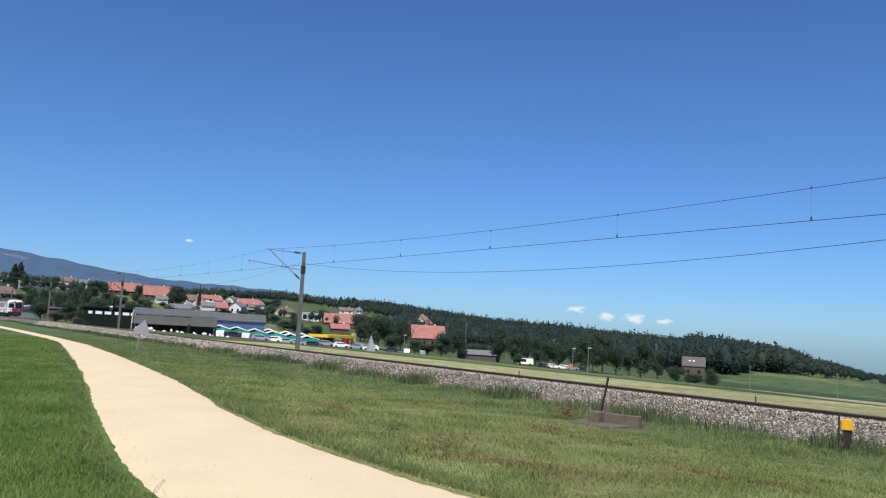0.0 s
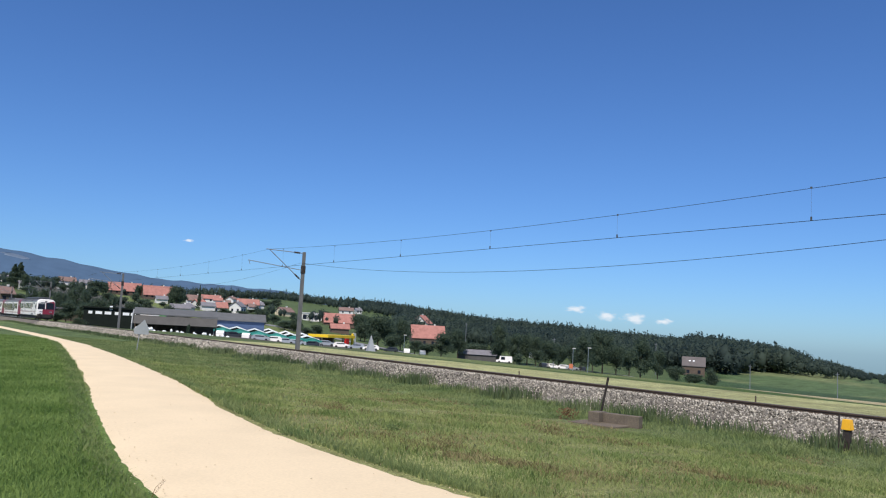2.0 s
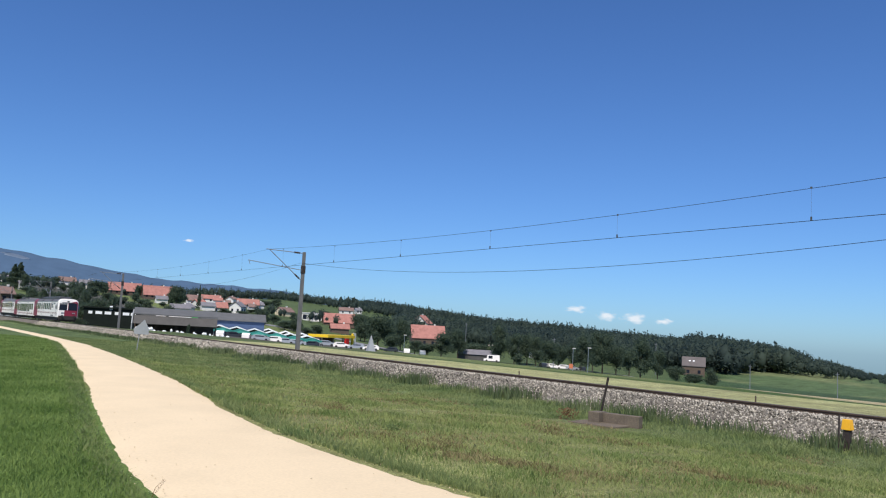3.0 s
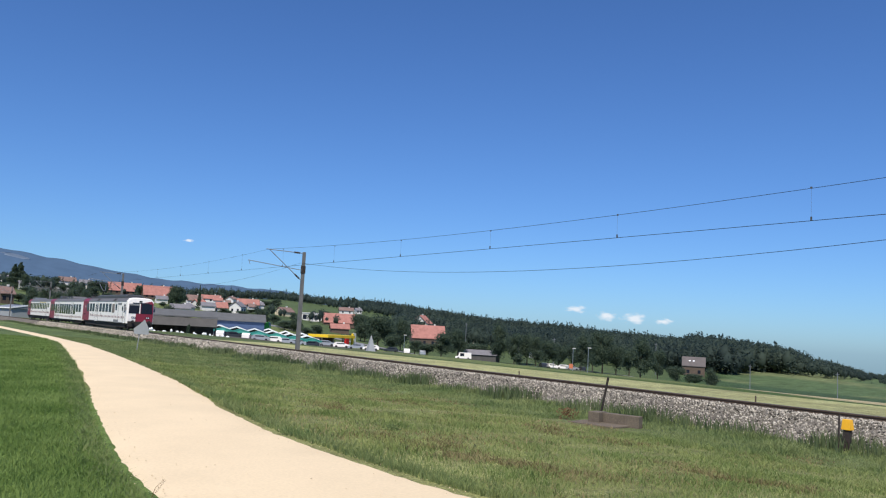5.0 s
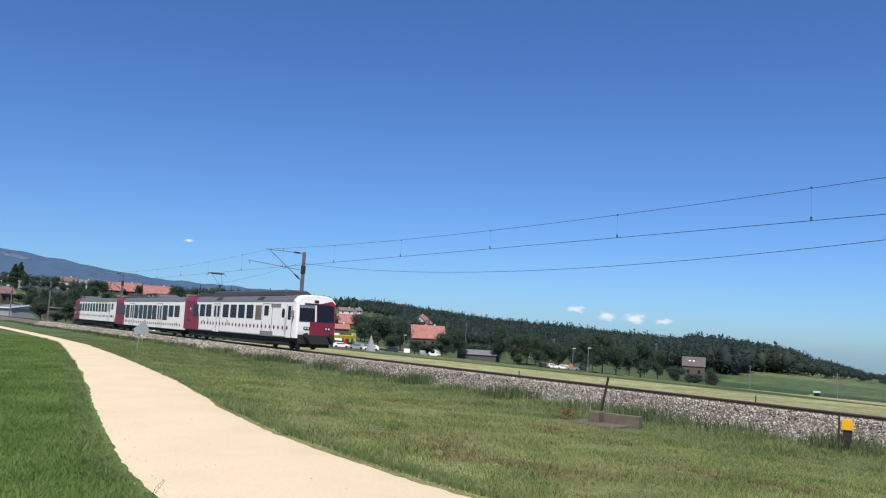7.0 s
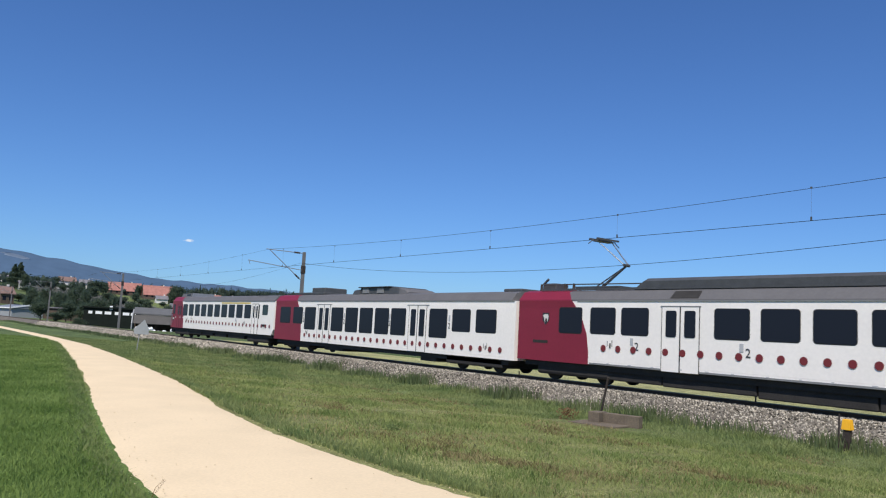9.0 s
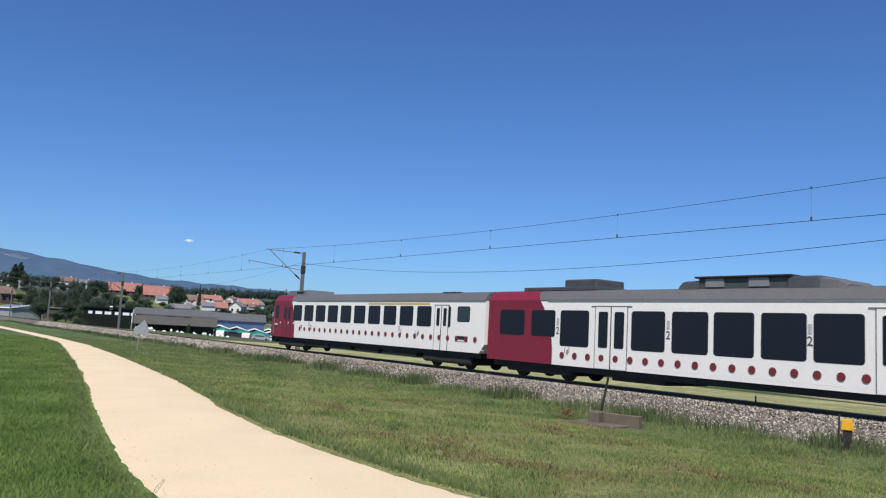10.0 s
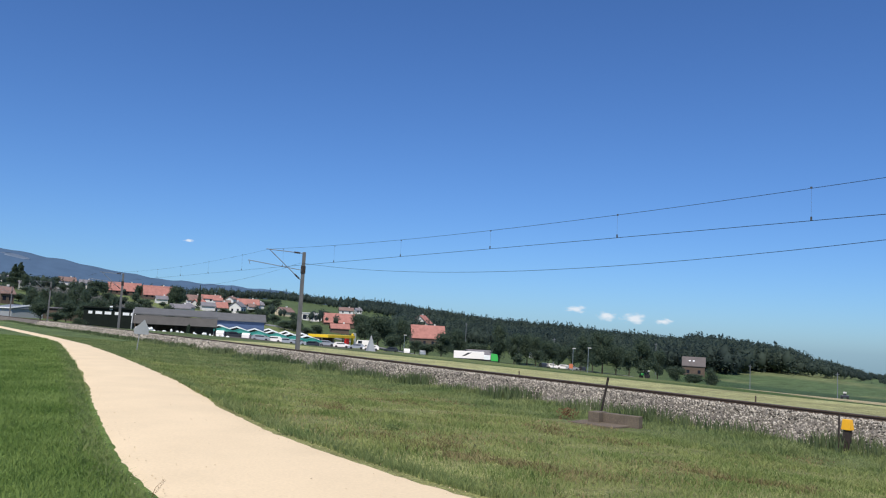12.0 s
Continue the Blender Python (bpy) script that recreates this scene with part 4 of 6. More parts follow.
# ---- plants ----
def leaf_cloud(rs, n, centre, radii, size, cone=False):
    """n leaf quads strewn through a lumpy crown; returns verts of shape (n, 4, 3)."""
    if cone:
        t = rs.rand(n) ** 0.75
        a = rs.rand(n) * 6.283
        r = (t + 0.06) * (0.55 + 0.45 * rs.rand(n)) * (1 - 0.25 * (np.sin(t * 26) > 0.3))
        p = np.stack([np.cos(a) * r, np.sin(a) * r, 1 - 2 * t], 1)
    else:
        k = 9
        hubs = rs.normal(size=(k, 3))
        hubs /= np.linalg.norm(hubs, axis=1)[:, None]
        hubs *= (0.35 + 0.35 * rs.rand(k, 1))
        d = rs.normal(size=(n, 3))
        d /= np.linalg.norm(d, axis=1)[:, None]
        p = hubs[rs.randint(0, k, n)] + d * (0.30 + 0.20 * rs.rand(n, 1))
    p = p * np.asarray(radii) + np.asarray(centre)
    u = rs.normal(size=(n, 3))
    u /= np.linalg.norm(u, axis=1)[:, None]
    w = np.cross(u, rs.normal(size=(n, 3)))
    w /= np.linalg.norm(w, axis=1)[:, None]
    s = size * (0.6 + 0.8 * rs.rand(n, 1))
    return np.stack([p - u * s - w * s * 0.6, p + u * s - w * s * 0.6, p + u * s * 0.8 + w * s * 0.6, p - u * s * 0.8 + w * s * 0.6], 1)


def quads(v):
    return v.reshape(-1, 3), np.arange(v.shape[0] * 4).reshape(-1, 4)


BALL = bmesh.new()
bmesh.ops.create_icosphere(BALL, subdivisions=1, radius=1.0)
BALL.verts.ensure_lookup_table()
BALL_V = np.array([v.co[:] for v in BALL.verts])
BALL_F = np.array([[v.index for v in fc.verts] for fc in BALL.faces])
BALL.free()


def lumps(rs, centres, radii, rough=0.22):
    """Uneven clumps of foliage: closed bodies with knobbly skins, as triangles."""
    centres, radii = np.asarray(centres, float), np.asarray(radii, float)
    n, k = len(centres), len(BALL_V)
    v = BALL_V[None] * (1 + rough * rs.normal(size=(n, k, 1)).clip(-1.6, 1.6)) * radii[:, None] + centres[:, None]
    return v.reshape(-1, 3), (BALL_F[None] + (np.arange(n) * k)[:, None, None]).reshape(-1, 3)


def joined(*meshes):
    """Several (verts, triangles) as one."""
    vs, fs, k = [], [], 0
    for v, f in meshes:
        vs.append(v)
        fs.append(f + k)
        k += len(v)
    return np.concatenate(vs), np.concatenate(fs)


def leaf_tris(v):
    """Pointed leaves out of quads."""
    return v[:, :3].reshape(-1, 3), np.arange(v.shape[0] * 3).reshape(-1, 3)


def tree_kind(seed, conifer=False):
    """A tree 1 m high to be scaled: tapered trunk, limbs, crown of leaves round dense clumps."""
    rs = np.random.RandomState(seed)
    rr = random.Random(seed)
    t = holder("tree")
    part("trunk", rodded((0, 0, -0.04), (0.01, 0, 0.5), 0.022, 0.012, 9), M_BARK, t)
    if not conifer:
        for k in range(6):
            a = rr.random() * 6.28
            z = 0.22 + 0.05 * k
            part("limb", rodded((0.005, 0, z), (0.2 * math.cos(a), 0.2 * math.sin(a), z + 0.22), 0.009, 0.003, 6), M_BARK, t)
        hub = rs.normal(size=(13, 3))
        hub /= np.linalg.norm(hub, axis=1)[:, None]
        hub *= (0.30 + 0.34 * rs.rand(13, 1)) * np.array((0.44, 0.44, 0.50))
        hub += (0, 0, 0.53)
        rad = (0.115 + 0.075 * rs.rand(13, 1)) * np.array((1.0, 1.0, 0.9))
        core = lumps(rs, hub, rad * 0.62, 0.25)
        i = rs.randint(0, 13, 4400)
        d = rs.normal(size=(4400, 3))
        d /= np.linalg.norm(d, axis=1)[:, None]
        leaf = leaf_cloud(rs, 4400, (0, 0, 0), (0, 0, 0), 0.019) + (hub[i] + d * rad[i] * (0.55 + 0.80 * rs.rand(4400, 1)))[:, None]
    else:
        part("treetop", rodded((0.01, 0, 0.48), (0, 0, 0.97), 0.012, 0.002, 6), M_BARK, t)
        zs = np.linspace(0.16, 0.90, 9)
        w = 0.15 * (1.02 - zs) / 0.86 + 0.012
        core = lumps(rs, [(0, 0, z) for z in zs], np.stack([w * 0.6, w * 0.6, np.full(9, 0.05)], 1), 0.2)
        leaf = leaf_cloud(rs, 3000, (0, 0, 0.54), (0.2, 0.2, 0.46), 0.018, True)
    vv, ff = joined(core, leaf_tris(leaf))
    tri_mesh("crown", vv, ff, M_LEAF, "", "", parent=t)
    return t


# x, y, height, spread relative to height, kind
TREES_ROAD = [
    (-222.8, 134.0, 12.4, 1.16, 0), (-259.6, 150.3, 9.8, 0.96, 1), (-231.5, 148.5, 12.7, 0.72, 2), (-203.4, 127.4, 6.7, 1.02, 1),
    (-195.4, 130.5, 4.8, 1.39, 0), (-189.2, 130.8, 4.5, 1.77, 1), (-188.5, 135.3, 7.9, 1.2, 2), (-224.0, 168.0, 11.7, 0.87, 0),
    (-235.6, 185.8, 8.1, 1.74, 1), (-214.9, 179.6, 15.3, 0.66, 2), (-218.9, 190.2, 12.6, 0.72, 0), (-223.3, 200.4, 14.9, 0.79, 1),
    (-172.6, 152.0, 3.5, 1.46, 2), (-255.0, 158.0, 11.4, 0.71, 0),
]

TREES_MEADOW = [
    (-163.4, 154.7, 8.6, 0.95, 0), (-183.3, 184.4, 10.7, 0.69, 1), (-167.4, 172.0, 11.7, 0.78, 2), (-152.7, 165.3, 12.9, 0.85, 0),
    (-153.2, 171.5, 10.9, 0.73, 1), (-138.5, 164.5, 11.8, 0.83, 2), (-157.1, 194.5, 10.3, 0.69, 0), (-146.7, 189.9, 6.9, 1.1, 1),
    (-136.1, 191.5, 7.4, 0.81, 2), (-160.3, 217.2, 4.1, 2.27, 0), (-200.8, 195.1, 10.8, 0.82, 1), (-213.7, 196.1, 12.3, 0.74, 2),
    (-189.0, 199.7, 11.6, 0.82, 0), (-170.1, 196.6, 11.1, 0.74, 1),
]

TREES_VILLAGE = [
    (-402.1, 121.3, 11.7, 0.96, 0), (-408.3, 135.0, 11.8, 0.6, 3), (-367.6, 96.3, 4.5, 2.01, 1), (-287.9, 84.5, 7.5, 1.13, 2),
    (-244.3, 102.6, 7.7, 0.98, 0), (-250.0, 101.9, 5.5, 1.07, 1), (-244.3, 114.9, 7.0, 1.1, 2), (-241.6, 120.6, 4.8, 1.32, 0),
    (-295.3, 168.4, 12.1, 0.88, 1), (-229.7, 110.7, 3.5, 2.3, 2), (-260.4, 149.0, 6.4, 1.34, 0), (-411.3, 125.3, 7.9, 1.12, 1),
    (-357.2, 129.6, 3.0, 2.97, 2), (-380.7, 122.6, 2.1, 5.33, 0), (-344.7, 134.5, 3.4, 2.56, 1), (-264.3, 119.4, 3.9, 2.96, 2),
    (-295.6, 122.6, 2.5, 4.03, 0),
]

TREES_HALT = [
    (-427.0, 50.5, 12.0, 2.06, 3), (-431.7, 53.4, 13.2, 1.90, 3), (-416.5, 53.9, 8.9, 0.74, 0), (-327.9, 36.7, 8.1, 0.96, 1),
    (-257.5, 36.0, 9.2, 0.8, 2), (-247.1, 38.1, 9.4, 0.67, 0), (-236.7, 39.8, 9.9, 0.57, 1), (-226.3, 41.1, 9.9, 0.66, 2),
    (-220.8, 43.3, 9.5, 0.6, 0), (-215.3, 45.4, 8.5, 0.69, 1), (-209.7, 47.5, 8.7, 0.58, 2), (-199.0, 49.1, 7.1, 0.63, 0),
    (-197.8, 29.5, 5.5, 1.15, 1), (-192.0, 33.8, 5.2, 1.31, 2), (-186.5, 36.3, 5.2, 1.05, 0), (-175.6, 29.0, 2.9, 1.76, 1),
    (-169.0, 32.0, 2.3, 1.73, 2), (-141.9, 45.4, 2.9, 0.4, 0), (-470.3, 96.1, 10.4, 1.09, 1),
]

TREES_SLOPE = [
    (-488.9, 104.7, 8.7, 1.08, 0), (-503.8, 128.7, 9.7, 0.85, 1), (-449.4, 137.6, 6.5, 1.72, 2), (-513.4, 82.8, 8.4, 1.27, 0),
    (-514.3, 76.9, 7.0, 1.53, 1), (-472.4, 85.0, 6.6, 1.37, 2), (-495.3, 68.2, 7.3, 1.62, 0), (-497.0, 54.7, 2.5, 4.64, 1),
    (-460.7, 134.7, 5.0, 1.52, 2), (-440.8, 163.1, 3.1, 2.86, 0), (-479.3, 201.6, 5.0, 2.45, 1), (-476.5, 208.2, 6.2, 1.97, 2),
    (-407.2, 166.8, 2.3, 3.29, 0), (-427.5, 140.5, 3.1, 2.29, 1),
]
TREES_GARDENS = [
    (-424.3, 149.9, 2.8, 2.84, 2), (-365.9, 134.9, 1.8, 4.15, 0), (-389.7, 156.6, 2.6, 2.79, 1), (-369.6, 152.9, 3.2, 2.57, 2),
    (-395.3, 169.1, 4.6, 1.62, 0), (-358.8, 125.2, 1.5, 3.98, 1), (-326.0, 127.3, 2.2, 3.76, 0), (-324.2, 102.3, 2.0, 3.92, 1),
    (-327.3, 109.2, 2.0, 4.0, 2), (-320.3, 114.1, 2.0, 3.48, 0), (-296.4, 120.5, 2.8, 3.28, 1), (-302.7, 131.5, 4.2, 1.88, 2),
    (-344.8, 159.8, 4.5, 1.45, 0), (-427.5, 218.4, 4.8, 1.91, 1), (-312.6, 178.6, 8.4, 0.88, 2),
]

TREES_HILLSIDE = [
    (-417.2, 48.4, 2.8, 3.58, 0), (-396.5, 52.8, 3.0, 3.13, 1), (-411.7, 83.2, 6.4, 1.54, 2), (-371.2, 81.2, 5.4, 1.67, 0),
    (-350.5, 82.4, 6.3, 1.54, 1), (-407.3, 102.3, 5.5, 1.33, 2), (-338.2, 90.3, 5.3, 1.57, 0), (-320.0, 80.7, 5.8, 1.35, 1),
    (-384.6, 110.1, 2.4, 2.64, 2), (-432.3, 82.0, 5.4, 1.55, 0), (-463.3, 79.3, 5.2, 1.72, 1), (-431.5, 127.9, 3.2, 1.99, 2),
    (-328.1, 35.7, 2.1, 3.15, 0), (-327.4, 41.0, 3.9, 1.98, 1), (-297.2, 40.7, 5.4, 1.31, 2),
]


def build_trees():
    kinds = [tree_kind(11), tree_kind(12), tree_kind(13), tree_kind(14, True)]
    used = set()
    rr = random.Random(5)
    for x, y, h, w, k in TREES_ROAD + TREES_MEADOW + TREES_VILLAGE + TREES_HALT + TREES_SLOPE + TREES_GARDENS + TREES_HILLSIDE:
        t = kinds[k]
        if k in used:
            t = copy_thing(kinds[k], Matrix())
        used.add(k)
        t.matrix_basis = pose(x, y, land(x, y) - 0.1, 0, 0, rr.random() * 360)
        t.scale = (h * w, h * w, h)
        tagged(t, "dark green conifer with a narrow crown" if k == 3 else "broad dark green leafy tree with uneven crown on the meadow", "tree", group="trees in the valley")


def build_forest():
    rs = np.random.RandomState(8)
    az = np.radians(np.concatenate([rs.uniform(-86, -24, 5200), rs.uniform(-60, -30, 1600)]))
    n = len(az)
    out = []
    for i in range(n):
        deg = math.degrees(az[i])
        far = np.interp(deg, HILL_AZ, HILL_D)
        foot = np.interp(deg, HILL_AZ, HILL_FOOT)
        q = rs.rand()
        d = foot + (far * 1.03 - foot) * (q ** 0.7)
        x, y = d * math.sin(az[i]), d * math.cos(az[i])
        u = (d - foot) / (far - foot)
        patch = noise.noise((x * 0.008, y * 0.008, 2))
        if deg > -46 and d < 335:
            continue
        if deg < -57 + 5 * noise.noise((d * 0.01, deg * 0.3, 0)):   # village slope: trees between the houses
            if u < np.interp(deg, [-72, -66, -59], [0.9, 0.74, 0.58]) and (patch < 0.16 + 0.16 * rs.rand() or u < 0.3):
                continue
        elif deg < -36:
            if u < 0.25 and patch < 0.0:
                continue
            if -56 < deg < -47 and 0.55 < u < 0.72:
                continue
        else:                               # right-hand hill: field below, wood above
            if u < (0.30 if deg < -33 else 0.42) or deg > -24.0:
                continue
            if deg > -31 and 0.62 < u < 0.74 and patch < 0.2:
                continue
        con = rs.rand() < (0.14 if deg < -40 else 0.07)
        h = (4.5 + 3.5 * rs.rand()) if deg < -58 and u < 0.85 else ((7 + 3 * rs.rand()) if deg < -62 else ((8.4 if deg < -37 else 10.2) + 2.5 * rs.rand() + 4 * patch))
        if con:
            h *= 1.15
        if deg > -31:
            h *= max(0.22, (-deg - 24) / 7.0)
        z = land(x, y)
        if con:
            out.append(leaf_tris(leaf_cloud(rs, 120, (x, y, z + h * 0.5), (h * 0.19, h * 0.19, h * 0.52), h * 0.038, True)))
        else:
            w = h * rs.uniform(0.30, 0.46)
            out.append(lumps(rs, [(x, y, z + h * 0.50)], [(w * 0.55, w * 0.55, h * 0.34)], 0.25))
            out.append(leaf_tris(leaf_cloud(rs, 165, (x, y, z + h * 0.52), (w, w, h * 0.50), h * 0.048)))
    vv, ff = joined(*out)
    tri_mesh("forest", vv, ff, M_FOREST, "dense dark green mixed woodland covering the hills", "forest")


def blades(name, rs, x, y, h, width, material, label, category, lift=0.0, spread=0.35):
    n = len(x)
    z = np.array([land(a, b) for a, b in zip(x, y)]) + lift
    a = rs.rand(n) * 6.283
    wx, wy = np.cos(a) * width, np.sin(a) * width
    lx, ly = rs.normal(size=n) * spread * h, rs.normal(size=n) * spread * h
    p0 = np.stack([x - wx, y - wy, z - 0.02], 1)
    p1 = np.stack([x + wx, y + wy, z - 0.02], 1)
    m0 = np.stack([x - wx * 0.7 + lx * 0.35, y - wy * 0.7 + ly * 0.35, z + h * 0.6], 1)
    m1 = np.stack([x + wx * 0.7 + lx * 0.35, y + wy * 0.7 + ly * 0.35, z + h * 0.6], 1)
    tip = np.stack([x + lx, y + ly, z + h], 1)
    v = np.stack([p0, p1, m1, tip, m0], 1).reshape(-1, 3)
    i = np.arange(n)[:, None] * 5
    f = np.concatenate([np.concatenate([i, i + 1, i + 2], 1), np.concatenate([i, i + 2, i + 4], 1), np.concatenate([i + 4, i + 2, i + 3], 1)])
    return tri_mesh(name, v, f, material, label, category)


def build_grass():
    rs = np.random.RandomState(21)
    L = lambda x: np.interp(x, PATH_X, PATH_L)
    R = lambda x: np.interp(x, PATH_X, PATH_R)
    # verge between path and track: mown grass, and rank grass towards the ballast
    n = 290000
    x = -4 - (rs.rand(n) ** 1.9) * 70
    y = R(x) - 0.03 + (20.5 - R(x)) * rs.rand(n)
    dist = np.hypot(x, y)
    tuft = np.array([noise.noise((a * 0.6, b * 0.6, 1)) + 0.6 * noise.noise((a * 1.9, b * 1.9, 4)) for a, b in zip(x, y)])
    drift = np.array([noise.noise((a * 0.15, b * 0.2, 6)) for a, b in zip(x, y)])
    keep = (rs.rand(n) < 0.72 + 0.5 * tuft) & ~((x > -17.2) & (x < -14.3) & (y > 15.6) & (y < 17.9))
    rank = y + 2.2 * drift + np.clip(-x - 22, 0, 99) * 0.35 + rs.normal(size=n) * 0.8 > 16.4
    h = (0.032 + 0.055 * rs.rand(n)) * (1 + 1.2 * np.clip(tuft, -0.4, 1))
    width = 0.0022 + 0.00034 * dist
    k = keep & ~rank
    blades("verge_grass", rs, x[k], y[k], h[k], width[k], M_GRASS, "mown green and yellowing grass of the verge", "grass", spread=0.9)
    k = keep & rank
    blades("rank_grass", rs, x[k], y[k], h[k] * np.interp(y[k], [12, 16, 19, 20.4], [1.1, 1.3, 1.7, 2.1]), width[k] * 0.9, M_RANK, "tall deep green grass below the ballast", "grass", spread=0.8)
    # fresh tufts fringing the path
    n = 26000
    x = -4.5 - (rs.rand(n) ** 1.6) * 55
    y = np.where(rs.rand(n) < 0.62, R(x) - 0.03 + np.abs(rs.normal(size=n)) * 0.28, L(x) + 0.04 - np.abs(rs.normal(size=n)) * 0.20)
    y += 0.10 * np.array([noise.noise((a * 1.3, 2, 0)) for a in x])
    blades("path_fringe", rs, x, y, 0.03 + 0.07 * rs.rand(n), 0.0024 + 0.00034 * np.hypot(x, y), M_RANK, "fresh grass fringe creeping onto the gravel path", "grass", lift=0.015, spread=0.7)
    # seed stalks and straw
    n = 60000
    x = -4 - (rs.rand(n) ** 1.7) * 60
    y = R(x) + 0.3 + (20.3 - R(x) - 0.3) * rs.rand(n)
    t = np.array([noise.noise((a * 0.35, b * 0.35, 6)) for a, b in zip(x, y)])
    k = (rs.rand(n) < (0.20 + 2.6 * t) * np.interp(x, [-45, -20], [0.2, 1.0])) & (y < 15.5 + 6 * t)
    x, y = x[k], y[k]
    blades("straw_patches", rs, x, y, 0.02 + 0.06 * rs.rand(len(x)), 0.003 + 0.0003 * np.hypot(x, y), M_HAY, "dry straw-coloured stalks among the grass", "dry grass", spread=1.6)
    # raked swaths of withered mowings: a long one near the path, short ones further up
    for x0, y0, x1, y1, n, wide in ((-12.4, 7.5, -7.6, 8.25, 2800, 0.36), (-19.0, 9.6, -16.2, 9.4, 600, 0.35), (-15.0, 13.2, -11.5, 13.6, 1000, 0.38), (-21.5, 13.5, -18.0, 14.0, 600, 0.4), (-9.4, 11.4, -6.5, 11.8, 1100, 0.3)):
        u = rs.rand(n)
        sx = x0 + (x1 - x0) * u
        sy = y0 + (y1 - y0) * u + rs.normal(size=n) * wide + 0.25 * np.sin(u * 9)
        k = np.array([noise.noise((a * 1.7, b * 2.2, 2)) for a, b in zip(sx, sy)]) > -0.10
        sx, sy = sx[k], sy[k]
        blades("withered_swath", rs, sx, sy, 0.03 + 0.05 * rs.rand(len(sx)), 0.003 + 0.0003 * np.hypot(sx, sy), M_WITHER, "brown withered mowings raked into a low swath", "dry grass", lift=0.025, spread=1.4)
    # tall weeds at the foot of the ballast
    n = 34000
    x = -3 - (rs.rand(n) ** 1.7) * 170
    y = 20.25 + rs.normal(size=n) * 0.55
    c = np.array([noise.noise((a * 0.45, 3, 9)) for a in x])
    k = rs.rand(n) < 0.42 + 1.3 * c
    x, y, c = x[k], y[k], c[k]
    h = (0.16 + 0.30 * rs.rand(len(x))) * np.interp(-x, [55, 110], [1.0, 0.45]) * (1 + 0.9 * np.clip(c, -0.4, 1))
    blades("tall_weeds", rs, x, y, h, 0.006 + 0.0005 * np.hypot(x, y), M_WEED, "dark tall weeds growing at the ballast edge", "weeds", spread=0.25)
    # lawn on the other side of the path
    n = 170000
    x = -4.5 - (rs.rand(n) ** 2.2) * 60 + np.abs(rs.normal(size=n)) * 0.8
    y = L(x) + 0.05 - (rs.rand(n) * np.interp(-x, [4.5, 12, 30, 65], [3.0, 3.0, 4.5, 8])) * (1 + 0.25 * np.abs(rs.normal(size=n)) * rs.rand(n))
    d = np.hypot(x, y)
    blades("lawn_grass", rs, x, y, (0.045 + 0.06 * rs.rand(n)), 0.0024 + 0.00034 * d, M_LAWN, "lush bright green meadow grass", "grass", spread=0.75)
    # thin branched stalk at the path edge
    bm = bmesh.new()
    rod(bm, (0, 0, -0.05), (0.03, 0.05, 0.16), 0.006, 0.004, 5)
    rod(bm, (0.03, 0.05, 0.16), (0.02, 0.20, 0.30), 0.004, 0.002, 5)
    for k in range(9):
        u = 0.1 + 0.1 * k
        p = (0.02, 0.02 + 0.19 * u, 0.02 + 0.27 * u)
        rod(bm, p, (p[0] + 0.02, p[1] + (0.05 if k % 2 else -0.04), p[2] + 0.045), 0.005, 0.001, 4)
    w = part("weed_plant", bm, M_DOCK, None)
    w.matrix_basis = pose(-8.55, 2.50, land(-8.5, 2.7) + 0.02) @ Matrix.Scale(0.6, 4)
    tagged(w, "thin brown branched stalk at the path edge", "weed")
    v, f = quads(leaf_cloud(rs, 300, (0, 0, 0.12), (0.42, 0.42, 0.20), 0.030))
    b = tri_mesh("weed_clump", v, f, M_RANK, "dark bushy weed clump in the mown verge", "weed", kind="stuff")
    b.location = (-13.2, 8.35, land(-13.2, 8.35) - 0.04)
    b.scale = (0.55, 0.55, 0.5)
    v, f = quads(leaf_cloud(rs, 240, (0, 0, 0.16), (0.55, 0.40, 0.30), 0.022))
    dk = tri_mesh("dock_clump", v, f, M_DOCK, "rusty brown withered dock plants", "weed", kind="stuff")
    dk.location = (-16.99, 16.94, -0.76)


